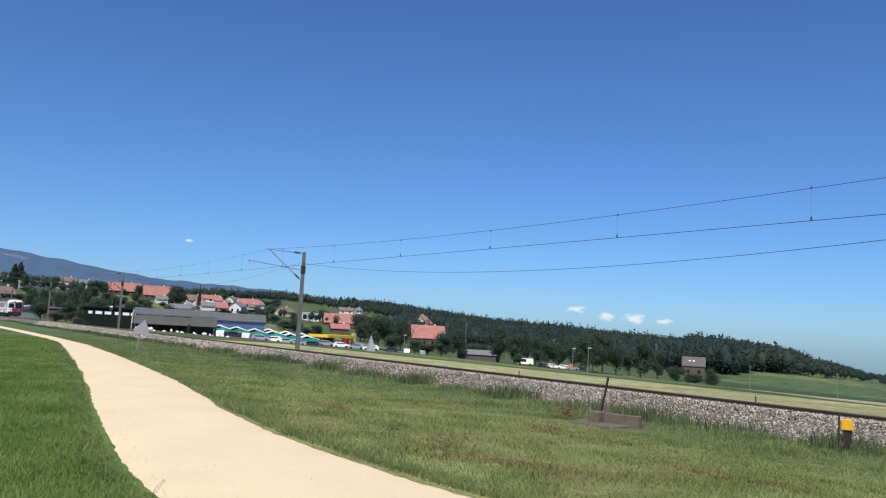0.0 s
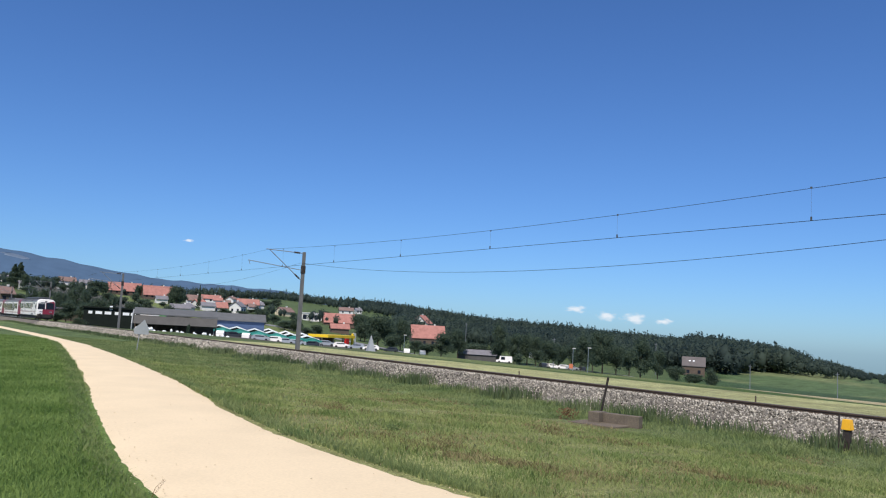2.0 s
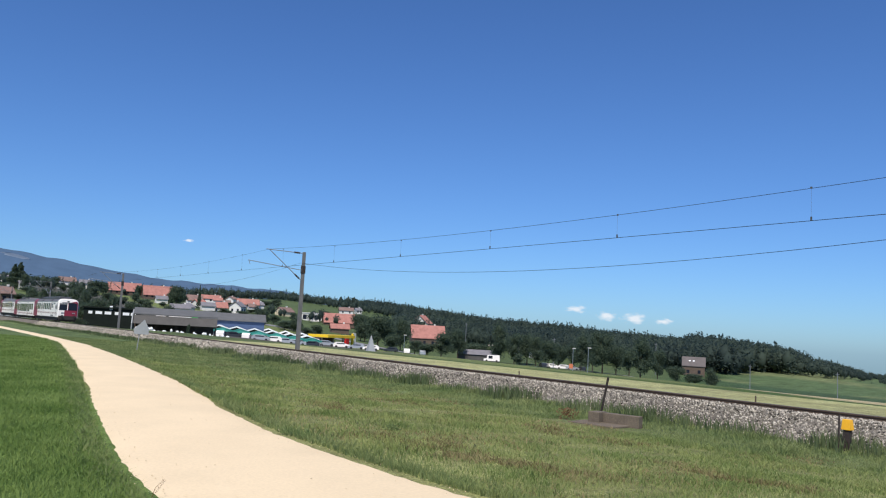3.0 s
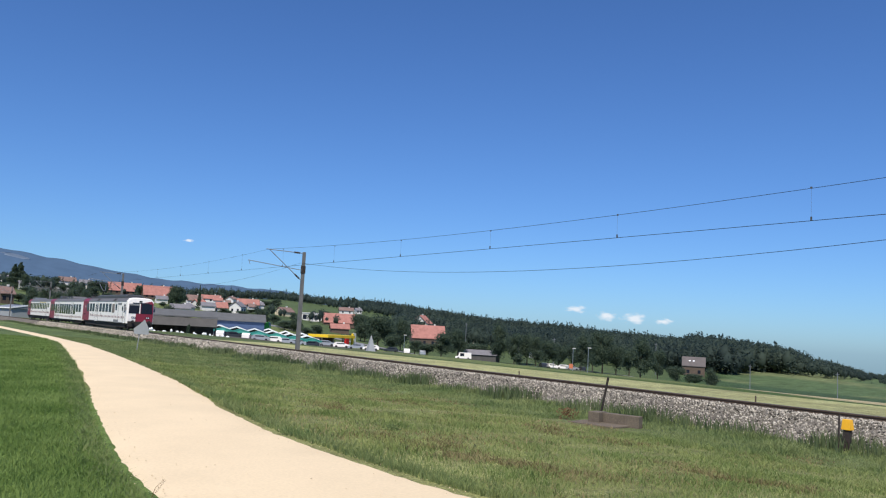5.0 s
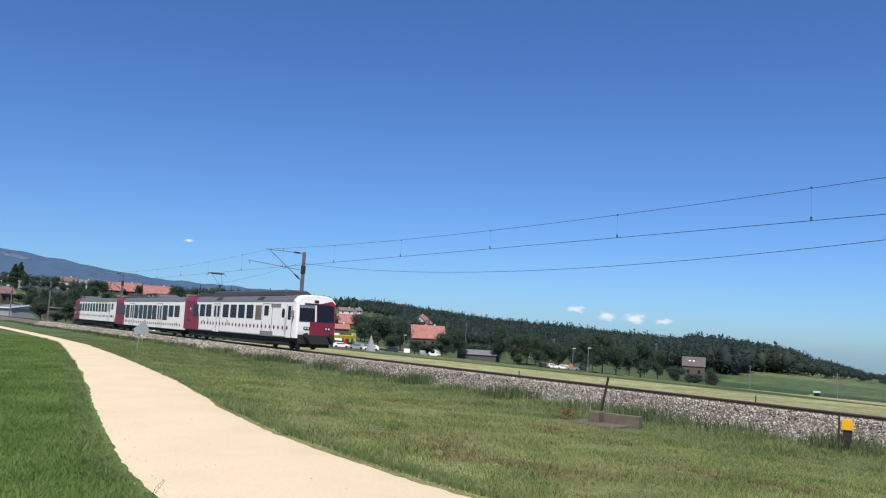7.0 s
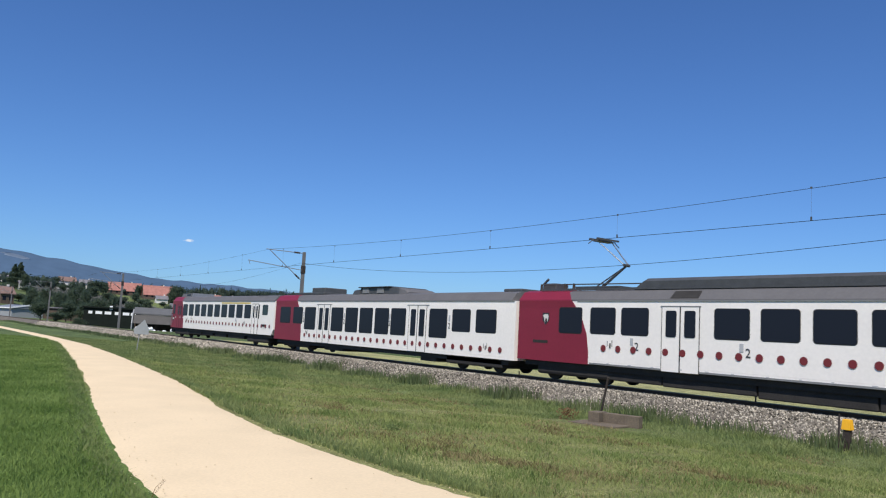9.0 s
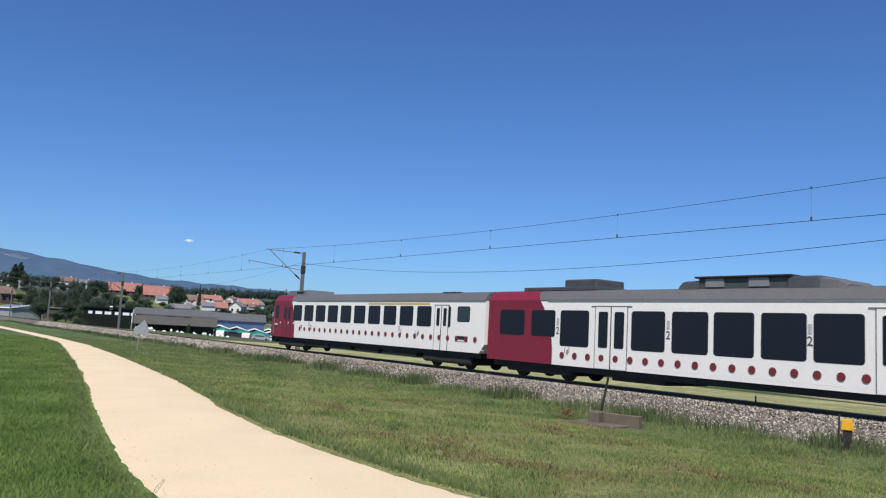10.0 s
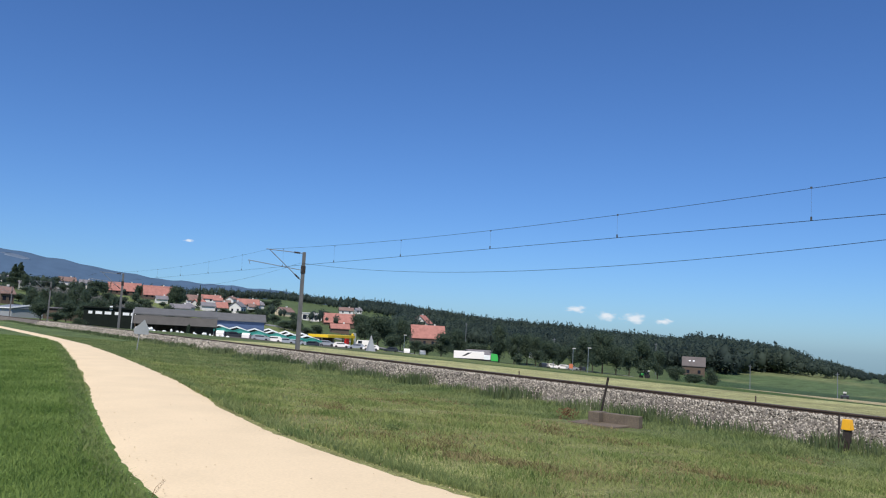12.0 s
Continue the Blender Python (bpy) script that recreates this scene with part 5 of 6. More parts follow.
# ---- beside the track ----
def build_trackside():
    blk = holder("concrete_block", pose(-15.75, 17.45, -0.83, 0, 0, 14) @ Matrix.Diagonal((0.84, 1, 0.92, 1)))
    part("slab", boxed(-1.10, 0.70, -0.80, 0.20, -0.2, 0.14, 0.02), M_CONCRETE, blk)
    part("upstand", boxed(-0.30, 1.05, 0.02, 0.28, -0.1, 0.44, 0.02), M_CONCRETE, blk)
    part("cheek", boxed(-0.72, -0.30, -0.22, 0.28, 0.03, 0.46, 0.02), M_CONCRETE, blk)
    tagged(blk, "weathered brown concrete culvert block sunk in the grass", "concrete block")
    p = part("leaning_post", boxed(-0.026, 0.026, -0.026, 0.026, -0.1, 1.0, 0.006), M_POST, None)
    p.matrix_basis = pose(-16.55, 17.95, -0.40, 0, 13, 0)
    tagged(p, "dark rusted steel post leaning behind the block", "post")
    mk = holder("track_marker", pose(-10.2, 20.0, -0.52) @ Matrix.Scale(0.72, 4))
    part("body", loft([[(sx * w, sy * w, z) for sx, sy in ((-1, -1), (1, -1), (1, 1), (-1, 1))] for z, w in ((-0.5, 0.12), (0.48, 0.10))]), M_POST, mk, "dark plastic body")
    part("cap", loft([[(sx * w, sy * w * 0.9, z) for sx, sy in ((-1, -1), (1, -1), (1, 1), (-1, 1))] for z, w in ((0.40, 0.155), (0.43, 0.155), (0.74, 0.125), (0.76, 0.11))]), M_YELLOWCAP, mk, "bright yellow cap")
    tagged(mk, "yellow-capped railway junction box at the ballast edge", "junction box")
    st = part("stake", boxed(-0.018, 0.018, -0.018, 0.018, -0.2, 0.92, 0.005), M_POST, None)
    st.matrix_basis = pose(-10.22, 19.6, -0.75, 0, 1, 0)
    tagged(st, "grey steel stake beside the junction box", "stake")
    for x, y, h in ((-16.64, 26.1, 0.22), (-29.5, 26.0, 0.2)):
        s = part("marker_stake", boxed(-0.022, 0.022, -0.022, 0.022, -0.1, h, 0.005), M_TIMBER_SHADE, None)
        s.matrix_basis = pose(x, y, land(x, y))
        tagged(s, "short wooden marker stake in the mown grass", "stake", group="marker stakes")
    sg = holder("rail_sign", pose(-52.8, 13.87, land(-52.8, 13.87), 0, 0, 75))
    part("post", rodded((-0.20, 0.03, -0.1), (-0.08, 0.03, 1.5), 0.028), M_SIGN, sg)
    part("panel", loft([[(x, y, z) for x, z in ((-0.42, 1.06), (0.44, 1.06), (0.44, 1.42), (0.14, 2.03), (-0.10, 1.76), (-0.50, 1.40))] for y in (-0.05, -0.01)]), M_SIGN, sg, "pale grey back of a metal sign")
    tagged(sg, "grey metal track sign seen from behind", "sign")
    cone = part("grey_cone", loft([[(w * math.cos(k * 1.5708 + 0.6), w * math.sin(k * 1.5708 + 0.6), z) for k in range(4)] for z, w in ((-0.2, 1.15), (3.1, 0.05))]), M_SIGN, None)
    cone.matrix_basis = pose(-129.2, 76.2, land(-129.2, 76.2))
    tagged(cone, "grey pointed canvas cover standing by the road", "cover")


# ---- buildings ----
def gable_house(x, y, w, l, h, rise, turn, wall_m, roof_m, label, storeys=2, chimney=True, over=0.6, z=None):
    """A house with a pitched roof; l runs along the ridge."""
    zz = land(x, y) if z is None else z
    t = holder("house", pose(x, y, zz - 0.5, 0, 0, turn))
    pr = [(-w / 2, 0), (w / 2, 0), (w / 2, h + 0.5), (0, h + rise + 0.4), (-w / 2, h + 0.5)]
    part("wall", loft([[(xx, yy, z2) for yy, z2 in pr] for xx in (-l / 2, l / 2)]), wall_m, t)
    k = rise / (w / 2)
    ro = [(-w / 2 - over, h + 0.5 - over * k), (0, h + 0.5 + rise), (w / 2 + over, h + 0.5 - over * k), (w / 2 + over, h + 0.78 - over * k), (0, h + 0.82 + rise), (-w / 2 - over, h + 0.78 - over * k)]
    part("roof", loft([[(xx, yy, z2) for yy, z2 in ro] for xx in (-l / 2 - over, l / 2 + over)]), roof_m, t)
    if chimney:
        part("chimney", boxed(l * 0.2, l * 0.2 + 0.7, 0.5, 1.2, h + rise * 0.5, h + rise + 1.5), M_PLASTER, t)
    n = max(2, int(l / 3.2))
    for s in range(storeys):
        z0 = 0.5 + 0.9 + s * 2.7
        if z0 + 1.3 > h + 0.4:
            break
        for i in range(n):
            xx = -l / 2 + l * (i + 0.5) / n
            for sy in (-1, 1):
                a, b = sorted((sy * w / 2, sy * (w / 2 + 0.04)))
                part("window", boxed(xx - 0.55, xx + 0.55, a, b, z0, z0 + 1.3), M_GLASS, t)
        for sx in (-1, 1):
            a, b = sorted((sx * l / 2, sx * (l / 2 + 0.04)))
            for yy in (-w * 0.24, w * 0.24):
                part("window", boxed(a, b, yy - 0.55, yy + 0.55, z0, z0 + 1.3), M_GLASS, t)
    return tagged(t, label, "house", group="houses of the village")


def flat_house(x, y, w, l, h, turn, label):
    t = holder("house", pose(x, y, land(x, y) - 0.3, 0, 0, turn))
    part("wall", boxed(-l / 2, l / 2, -w / 2, w / 2, 0, h), M_PLASTER, t)
    part("roof", boxed(-l / 2 - 0.3, l / 2 + 0.3, -w / 2 - 0.3, w / 2 + 0.3, h, h + 0.35), M_PLASTER, t)
    for i in range(3):
        xx = -l / 2 + l * (i + 0.5) / 3
        for sy in (-1, 1):
            a, b = sorted((sy * w / 2, sy * (w / 2 + 0.04)))
            part("window", boxed(xx - 1.0, xx + 1.0, a, b, 1.0, h - 0.8), M_GLASS, t)
    return tagged(t, label, "house", group="houses of the village")


# x, y, base, width, length, wall height, rise, turn, wall, roof, label
RED = "house with a broad orange-red tiled roof"
BROWN = "house with a weathered brown tiled roof"
GREY = "white house with a grey roof"
HOUSES_RIDGE = [
    # next two: the darkness beneath the roofs is painted as wall colour
    (-547.1, 130.1, 14.9, 12.0, 20.4, 2.6, 5.3, 84, M_TIMBER_SHADE, M_TILE, RED),
    (-491.4, 136.1, 12.2, 12.0, 16.2, 2.4, 5.5, 82, M_TIMBER_SHADE, M_TILE, RED),
    (-551.8, 95.5, 16.4, 6.5, 9.8, 4.9, 2.5, 90, M_PLASTER, M_TILE2, BROWN),
    (-549.8, 106.4, 15.8, 6.5, 7.3, 4.8, 2.2, 79, M_PLASTER, M_SLATE, GREY),
    (-572.8, 62.5, 19.0, 6.5, 8.4, 2.2, 1.6, 83, M_PLASTER, M_SLATE, GREY),
    # this house stands in shadow, painted here as a dark wall
    (-310.6, 34.3, 3.6, 6.5, 4.2, 3.3, 2.2, 103, M_TIMBER_SHADE, M_TILE2, BROWN),
    (-422.9, 54.3, 11.3, 6.5, 4.1, 2.2, 1.6, 92, M_PLASTER, M_SLATE, GREY),
]

HOUSES_VILLAGE = [
    (-454.2, 147.2, 10.2, 7.1, 8.2, 2.0, 2.9, 82, M_PLASTER, M_TILE2, BROWN),
    (-485.3, 167.5, 12.1, 6.5, 11.9, 2.5, 2.1, 75, M_PLASTER, M_TILE, RED),
    (-449.5, 178.0, 9.8, 7.3, 12.5, 2.0, 3.0, 74, M_CREAM, M_TILE, RED),
    (-380.5, 137.1, 5.8, 6.5, 5.1, 2.0, 2.5, 80, M_PLASTER, M_TILE, RED),
    (-376.8, 144.2, 5.4, 6.5, 5.0, 3.4, 2.2, 129, M_PLASTER, M_SLATE, GREY),
    (-379.8, 130.0, 5.9, 6.5, 6.2, 2.2, 1.6, 81, M_PLASTER, M_SLATE, GREY),
    (-517.4, 193.4, 13.8, 6.5, 4.8, 2.3, 1.6, 119, M_PLASTER, M_TILE2, BROWN),
]

# second and sixth house: dark wall colour in place of trees before them
HOUSES_FARM = [
    (-390.3, 175.5, 5.8, 6.5, 7.6, 2.1, 2.1, 105, M_CREAM, M_TILE2, BROWN),
    (-360.3, 192.5, 1.6, 10.5, 15.8, 2.0, 4.4, 69, M_TIMBER_SHADE, M_TILE, RED),
    (-297.9, 159.7, -1.2, 6.5, 7.5, 2.0, 1.7, 69, M_TIMBER_SHADE, M_TILE, RED),
    (-471.9, 257.1, 9.9, 6.5, 9.3, 2.7, 1.9, 66, M_PLASTER, M_TILE2, BROWN),
    (-502.0, 283.3, 11.4, 6.5, 4.2, 2.5, 1.6, 80, M_PLASTER, M_SLATE, GREY),
    (-299.2, 206.3, -5.0, 12.0, 15.0, 3.6, 5.5, 63, M_TIMBER_SHADE, M_TILE, RED),
    (-371.9, 252.4, 0.3, 10.1, 5.7, 5.8, 4.2, 115, M_PLASTER, M_TILE, RED),
]

HOUSES_ROADSIDE = [
    (-286.1, 248.5, -7.0, 6.5, 3.6, 2.0, 1.6, 59, M_PLASTER, M_SLATE, GREY),
    (-262.6, 240.2, -7.7, 6.5, 2.8, 2.0, 1.6, 67, M_PLASTER, M_SLATE, GREY),
    (-280.6, 280.0, -6.7, 6.5, 4.9, 3.1, 2.0, 65, M_TIMBER_SHADE, M_SLATE, GREY),
    (-250.2, 286.5, -7.5, 6.5, 3.1, 2.0, 1.6, 51, M_PLASTER, M_TILE2, BROWN),
    (-430.1, 121.7, 8.9, 6.5, 5.7, 2.1, 1.6, 84, M_PLASTER, M_SLATE, GREY),
    (-345.6, 106.1, 3.8, 6.5, 8.1, 2.0, 1.6, 76, M_PLASTER, M_SLATE, GREY),
]
HOUSES_GARDENS = [
    (-418.2, 138.4, 8.2, 6.5, 4.9, 2.0, 1.6, 101, M_PLASTER, M_TILE, RED),
    (-447.8, 164.2, 9.6, 6.5, 4.0, 2.0, 1.6, 69, M_PLASTER, M_TILE2, BROWN),
    (-451.1, 185.9, 9.9, 6.5, 4.2, 2.0, 1.6, 87, M_PLASTER, M_SLATE, GREY),
    (-474.4, 168.4, 11.5, 6.5, 5.0, 2.0, 1.6, 70, M_PLASTER, M_TILE, RED),
    (-355.2, 112.1, 4.6, 6.5, 3.5, 2.0, 1.6, 112, M_PLASTER, M_SLATE, GREY),
    (-417.5, 167.8, 7.8, 6.5, 3.8, 2.0, 1.6, 78, M_PLASTER, M_TILE2, BROWN),
]


def build_village():
    for x, y, z, w, l, h, r, a, wm, rm, lab in HOUSES_RIDGE + HOUSES_VILLAGE + HOUSES_FARM + HOUSES_ROADSIDE + HOUSES_GARDENS:
        gable_house(x, y, w, l, h, r, a, wm, rm, lab, z=z, over=0.45)
    BARN = gable_house(-196.4, 265.2, 7.5, 8.4, 3.8, 3.2, 36, M_TIMBER_SHADE, M_OLDTILE, "dark barn with a weathered grey-brown roof", chimney=False, z=land(-196.4, 265.2), over=0.3)
    for dx in (-0.9, 0.6):
        sk = part("roof_window", boxed(-0.35, 0.35, -0.3, 0.3, -0.06, 0.06, 0.01), M_CANVAS, BARN, "bright roof window")
        sk.matrix_basis = pose(dx - 0.6, -2.0, 6.2, 40, 0, 0)
    flat_house(-377.2, 184.7, 7, 9, 4.2, 62, "white cubic modern house with dark windows")
    flat_house(-392.0, 196.0, 7, 12, 3.0, 62, "low white modern house with dark windows")
    # long open timber-yard shed
    sh = holder("open_shed", pose(-157.9, 48.0, -2.4, 0, 0, 74))
    part("roof", loft([[(x, y, z) for y, z in ((-5.5, 4.3), (0, 5.45), (5.5, 4.3), (5.5, 4.5), (0, 5.7), (-5.5, 4.5))] for x in (-7.9, 7.6)]), M_SHEDROOF, sh)
    part("front_board", loft([[(x, y, z) for y, z in ((-5.4, 4.2), (-6.4, 2.6), (-6.3, 2.5), (-5.2, 4.2))] for x in (-7.8, 7.5)]), M_SHEDWALL, sh)
    # the sunlit gable end has its brightness in the pale colour
    part("end_wall", loft([[(x, y, z) for y, z in ((-6.3, 0), (5, 0), (5, 4.2), (0, 5.3), (-5, 4.2), (-6.4, 2.6))] for x in (-8.15, -7.95)]), M_SIGN, sh, "end wall painted pale grey as sunlit")
    part("back_wall", boxed(-7.7, 7.5, 4.8, 5.0, 0, 4.2), M_TIMBER_SHADE, sh)
    for k in range(5):
        part("post", boxed(-7.6 + 3.7 * k, -7.35 + 3.7 * k, -5.1, -4.85, 0, 4.2), M_TIMBER_SHADE, sh)
    tagged(sh, "long open shed with grey fibre-cement roof", "shed")
    pot = mesh_object("garden_pot", [(r * math.cos(k * math.pi / 5), r * math.sin(k * math.pi / 5), z) for r, z in ((0.20, 0.0), (0.30, 0.35), (0.36, 0.42), (0.16, 0.55), (0.26, 0.80), (0.08, 1.0)) for k in range(10)],
                      [(a * 10 + k, a * 10 + (k + 1) % 10, a * 10 + 10 + (k + 1) % 10, a * 10 + 10 + k) for a in range(5) for k in range(10)], M_CANVAS)
    rr = random.Random(17)
    for k in range(26):
        q = pot if k == 0 else copy_thing(pot, Matrix())
        x, y = -150.9 + 0.22 * k + rr.uniform(-0.9, 0.9), 38.6 + 0.62 * k + rr.uniform(-0.2, 0.2)
        w = rr.uniform(0.8, 1.5)
        q.matrix_basis = pose(x, y, land(x, y) - 0.02, 0, 0, rr.random() * 360) @ Matrix.Diagonal((w, w, rr.uniform(0.8, 1.5), 1))
        tagged(q, "pale stone garden ornament set out before the shed", "garden ornament", group="ornaments before the shed")
    hall = holder("blue_hall", pose(-187.0, 71.0, -3.2, 0, 0, 70))
    part("wall", boxed(-7.4, 7.0, -5, 5, 0, 4.9), M_BLUE, hall)
    part("roof", loft([[(x, y, z) for y, z in ((-5.5, 4.8), (5.5, 4.8), (5.5, 5.0), (0, 6.7), (-5.5, 5.0))] for x in (-7.8, 7.4)]), M_SHEDROOF, hall)
    tagged(hall, "low hall with dark blue cladding and grey roof", "hall")
    pan = holder("panel_building", pose(-180.4, 40.9, -1.8, 0, 0, 77))
    part("wall", boxed(-5.6, 5.6, -3, 3, 0, 4.6), M_DARK, pan)
    part("roof", boxed(-5.9, 5.9, -3.3, 3.3, 4.6, 4.9), M_DARK, pan)
    for k, (a, w) in enumerate(((-4.7, 0.8), (-3.3, 1.3), (-1.5, 1.3), (0.5, 0.9), (2.1, 1.3), (3.7, 1.0))):
        part("window", boxed(a, a + w, -3.06, -3.0, 3.35 - 0.0 * k, 3.95), M_CANVAS, pan, "bright white panel")
    # plain white box in place of a white ball lamp
    part("ball_lamp", boxed(-0.6, 0.0, -3.06, -3.0, 4.4, 5.2), M_CANVAS, pan)
    tagged(pan, "dark low building with a row of bright white panels", "building")
    ws = holder("white_hall", pose(-231.5, 29.2, -1.3, 0, 0, 18))
    part("wall", boxed(-5, 5, -4, 4, 0, 3.2), M_SIGN, ws)
    part("roof", loft([[(x, y, z) for y, z in ((-4.4, 3.1), (4.4, 3.1), (4.4, 3.3), (0, 4.1), (-4.4, 3.3))] for x in (-5.3, 5.3)]), M_TUBE, ws)
    # white strips paint the sun catching the roof edges
    part("sunlit_eaves_edge", boxed(-5.35, 5.35, -4.5, -4.4, 3.05, 3.35), M_CANVAS, ws, "eaves edge painted white as sunlit")
    part("sunlit_verge_edge", loft([[(x, y, z) for y, z in ((-4.5, 3.05), (0, 3.86), (4.5, 3.05), (4.5, 3.4), (0, 4.2), (-4.5, 3.4))] for x in (5.3, 5.4)]), M_CANVAS, ws, "verge edge painted white as sunlit")
    tagged(ws, "small white metal hall with a pale roof", "hall")
    dk = holder("dark_shed", pose(-238, 42, land(-238, 42) - 0.3, 0, 0, 75))
    part("wall", boxed(-8, 8, -5, 5, 0, 3.4), M_TIMBER_SHADE, dk)
    part("roof", boxed(-8.4, 8.4, -5.4, 5.4, 3.4, 3.7), M_SLATE, dk)
    tagged(dk, "dark flat-roofed shed behind the trees", "shed")
    # market tents
    gable = lambda w, z0, z1, t, y0, y1: loft([[(x, y, z) for x, z in ((-w, z0), (0, z1), (w, z0), (w, z0 - t), (0, z1 - t), (-w, z0 - t))] for y in (y0, y1)])

    def tent_kind(fascia, front, z0, z1, label):
        t = holder("market_tent")
        part("roof", gable(2.2, z0, z1, 0.12, -2.0, 2.0), M_CANVAS if fascia == M_CANVAS else M_TEAL, t)
        part("fascia", gable(2.24, z0 + 0.02, z1 + 0.02, 0.30, -2.08, -2.0), fascia, t)
        # on the white rows this near-black sheet paints the shade inside the tent
        part("gable_fill", loft([[(-2.1, y, z0 - 0.35), (2.1, y, z0 - 0.35), (2.1, y, z0 - 0.1), (0, y, z1 - 0.2), (-2.1, y, z0 - 0.1)] for y in (-2.02, -1.96)]), front, t)
        for a in (-1, 1):
            for b in (-1, 1):
                part("pole", rodded((a * 2.05, b * 1.9, -0.2), (a * 2.05, b * 1.9, z0), 0.05), M_CHROME, t)
        return tagged(t, label, "tent", group="tents of the market")

    rows = (tent_kind(M_TEAL, M_TEALPALE, 1.30, 1.95, "teal canvas market tent with a pale green gable"),
            tent_kind(M_CANVAS, M_DARK, 1.70, 2.45, "white canvas market tent, its shaded inside painted dark"),
            tent_kind(M_CANVAS, M_DARK, 2.05, 2.85, "white canvas market tent, its shaded inside painted dark"))
    spots = [(-176.6, 64.4), (-175.2, 68.1), (-173.7, 72.0), (-172.0, 75.9), (-170.3, 79.7), (-168.6, 83.3)]
    for i, (x, y) in enumerate(spots):
        for j, first in enumerate(rows):
            q = first if i == 0 else copy_thing(first, Matrix())
            px, py = x - 4.4 * j - 0.35 * j, y + 1.8 * j - 0.9 * j
            q.matrix_basis = pose(px, py, land(x, y) - 0.05, 0, 0, 68)
    # filling station with yellow canopy
    fs = holder("filling_station", pose(-207.4, 109.5, -4.9, 0, 0, 118))
    part("canopy", boxed(-8, 6.2, -3.5, 3.5, 3.2, 4.0, 0.05), M_CANOPY, fs, "yellow canopy")
    for x in (-6, 0, 5):
        part("column", boxed(x - 0.2, x + 0.2, -0.2, 0.2, 0, 3.2), M_PLASTER, fs)
    part("kiosk", boxed(-7, 4, 3.0, 7.0, 0, 3.0), M_TILE2, fs)
    part("price_sign", boxed(6.4, 8.2, -2.4, -2.0, 0, 4.6), M_CANOPY, fs, "yellow and white price pylon")
    part("sign_panel", boxed(7.2, 8.3, -2.45, -1.95, 1.5, 4.8), M_PLASTER, fs)
    part("red_box", boxed(0.8, 2.4, -3.9, -3.2, 1.0, 3.1), M_CARRED, fs)
    tagged(fs, "filling station with a bright yellow canopy", "filling station")
    gh = holder("greenhouse", pose(-222, 176, land(-222, 176), 0, 0, 40))
    part("walls", boxed(-7, 7, -4, 4, 0, 2.6), M_SHEDWALL, gh)
    part("roof", loft([[(x, y, z) for y, z in ((-4.4, 2.5), (4.4, 2.5), (0, 4.2))] for x in (-7.3, 7.3)]), M_SLATE, gh)
    tagged(gh, "low grey-green shed behind the road", "shed")
    for x, y, h in ((-201.4, 130.5, 5.6), (-131.4, 137.3, 5.9), (-141.0, 141.9, 5.6)):
        lp = holder("street_lamp", pose(x, y, land(x, y), 0, 0, 30))
        part("pole", rodded((0, 0, -0.2), (0, 0, h), 0.09, 0.06), M_CHROME, lp)
        part("lamp_head", boxed(-0.15, 0.7, -0.16, 0.16, h - 0.08, h + 0.1, 0.03), M_PLASTER, lp)
        tagged(lp, "grey street lamp beside the road", "street lamp", group="street lamps of the road")
    for x, y, h in ((-238.3, 182.2, 13.5), (-189.1, 232.9, 11.5), (-111.2, 212.7, 8.5), (-150.0, 232.0, 8.5), (-172, 165, 9.0)):
        pl = holder("power_pole", pose(x, y, land(x, y), 0, 0, 25))
        part("pole", rodded((0, 0, -0.3), (0, 0, h), 0.11, 0.08), M_TUBE, pl)
        part("crossarm", boxed(-0.5, 0.5, -0.04, 0.04, h - 0.6, h - 0.5), M_TUBE, pl)
        tagged(pl, "grey wooden power pole", "power pole", group="power poles across the valley")
    ob = holder("notice_board", pose(-137.7, 138.0, land(-137.7, 138), 0, 0, 45))
    part("board", boxed(-0.45, 0.45, -0.05, 0.05, 0.6, 1.7, 0.02), M_ORANGE, ob)
    for x in (-0.5, 0.5):
        part("leg", boxed(x - 0.04, x + 0.04, -0.04, 0.04, -0.1, 0.6), M_MAST, ob)
    tagged(ob, "small orange notice board beside the road", "notice board")
    # road through the valley
    vs, fs2 = [], []
    for i in range(60):
        u = i / 59
        x, y = -330 + 330 * u, 108 + 118 * u
        n = Vector((-118, 330, 0)).normalized()
        for s in (-4.0, 4.0):
            px, py = x + n.x * s, y + n.y * s
            vs.append((px, py, land(px, py) + 0.12))
    fs2 = [(2 * i, 2 * i + 2, 2 * i + 3, 2 * i + 1) for i in range(59)]
    rd = mesh_object("road", vs, fs2, M_ASPHALT, smooth=True)
    tagged(rd, "grey asphalt country road crossing the valley", "road", kind="structure")


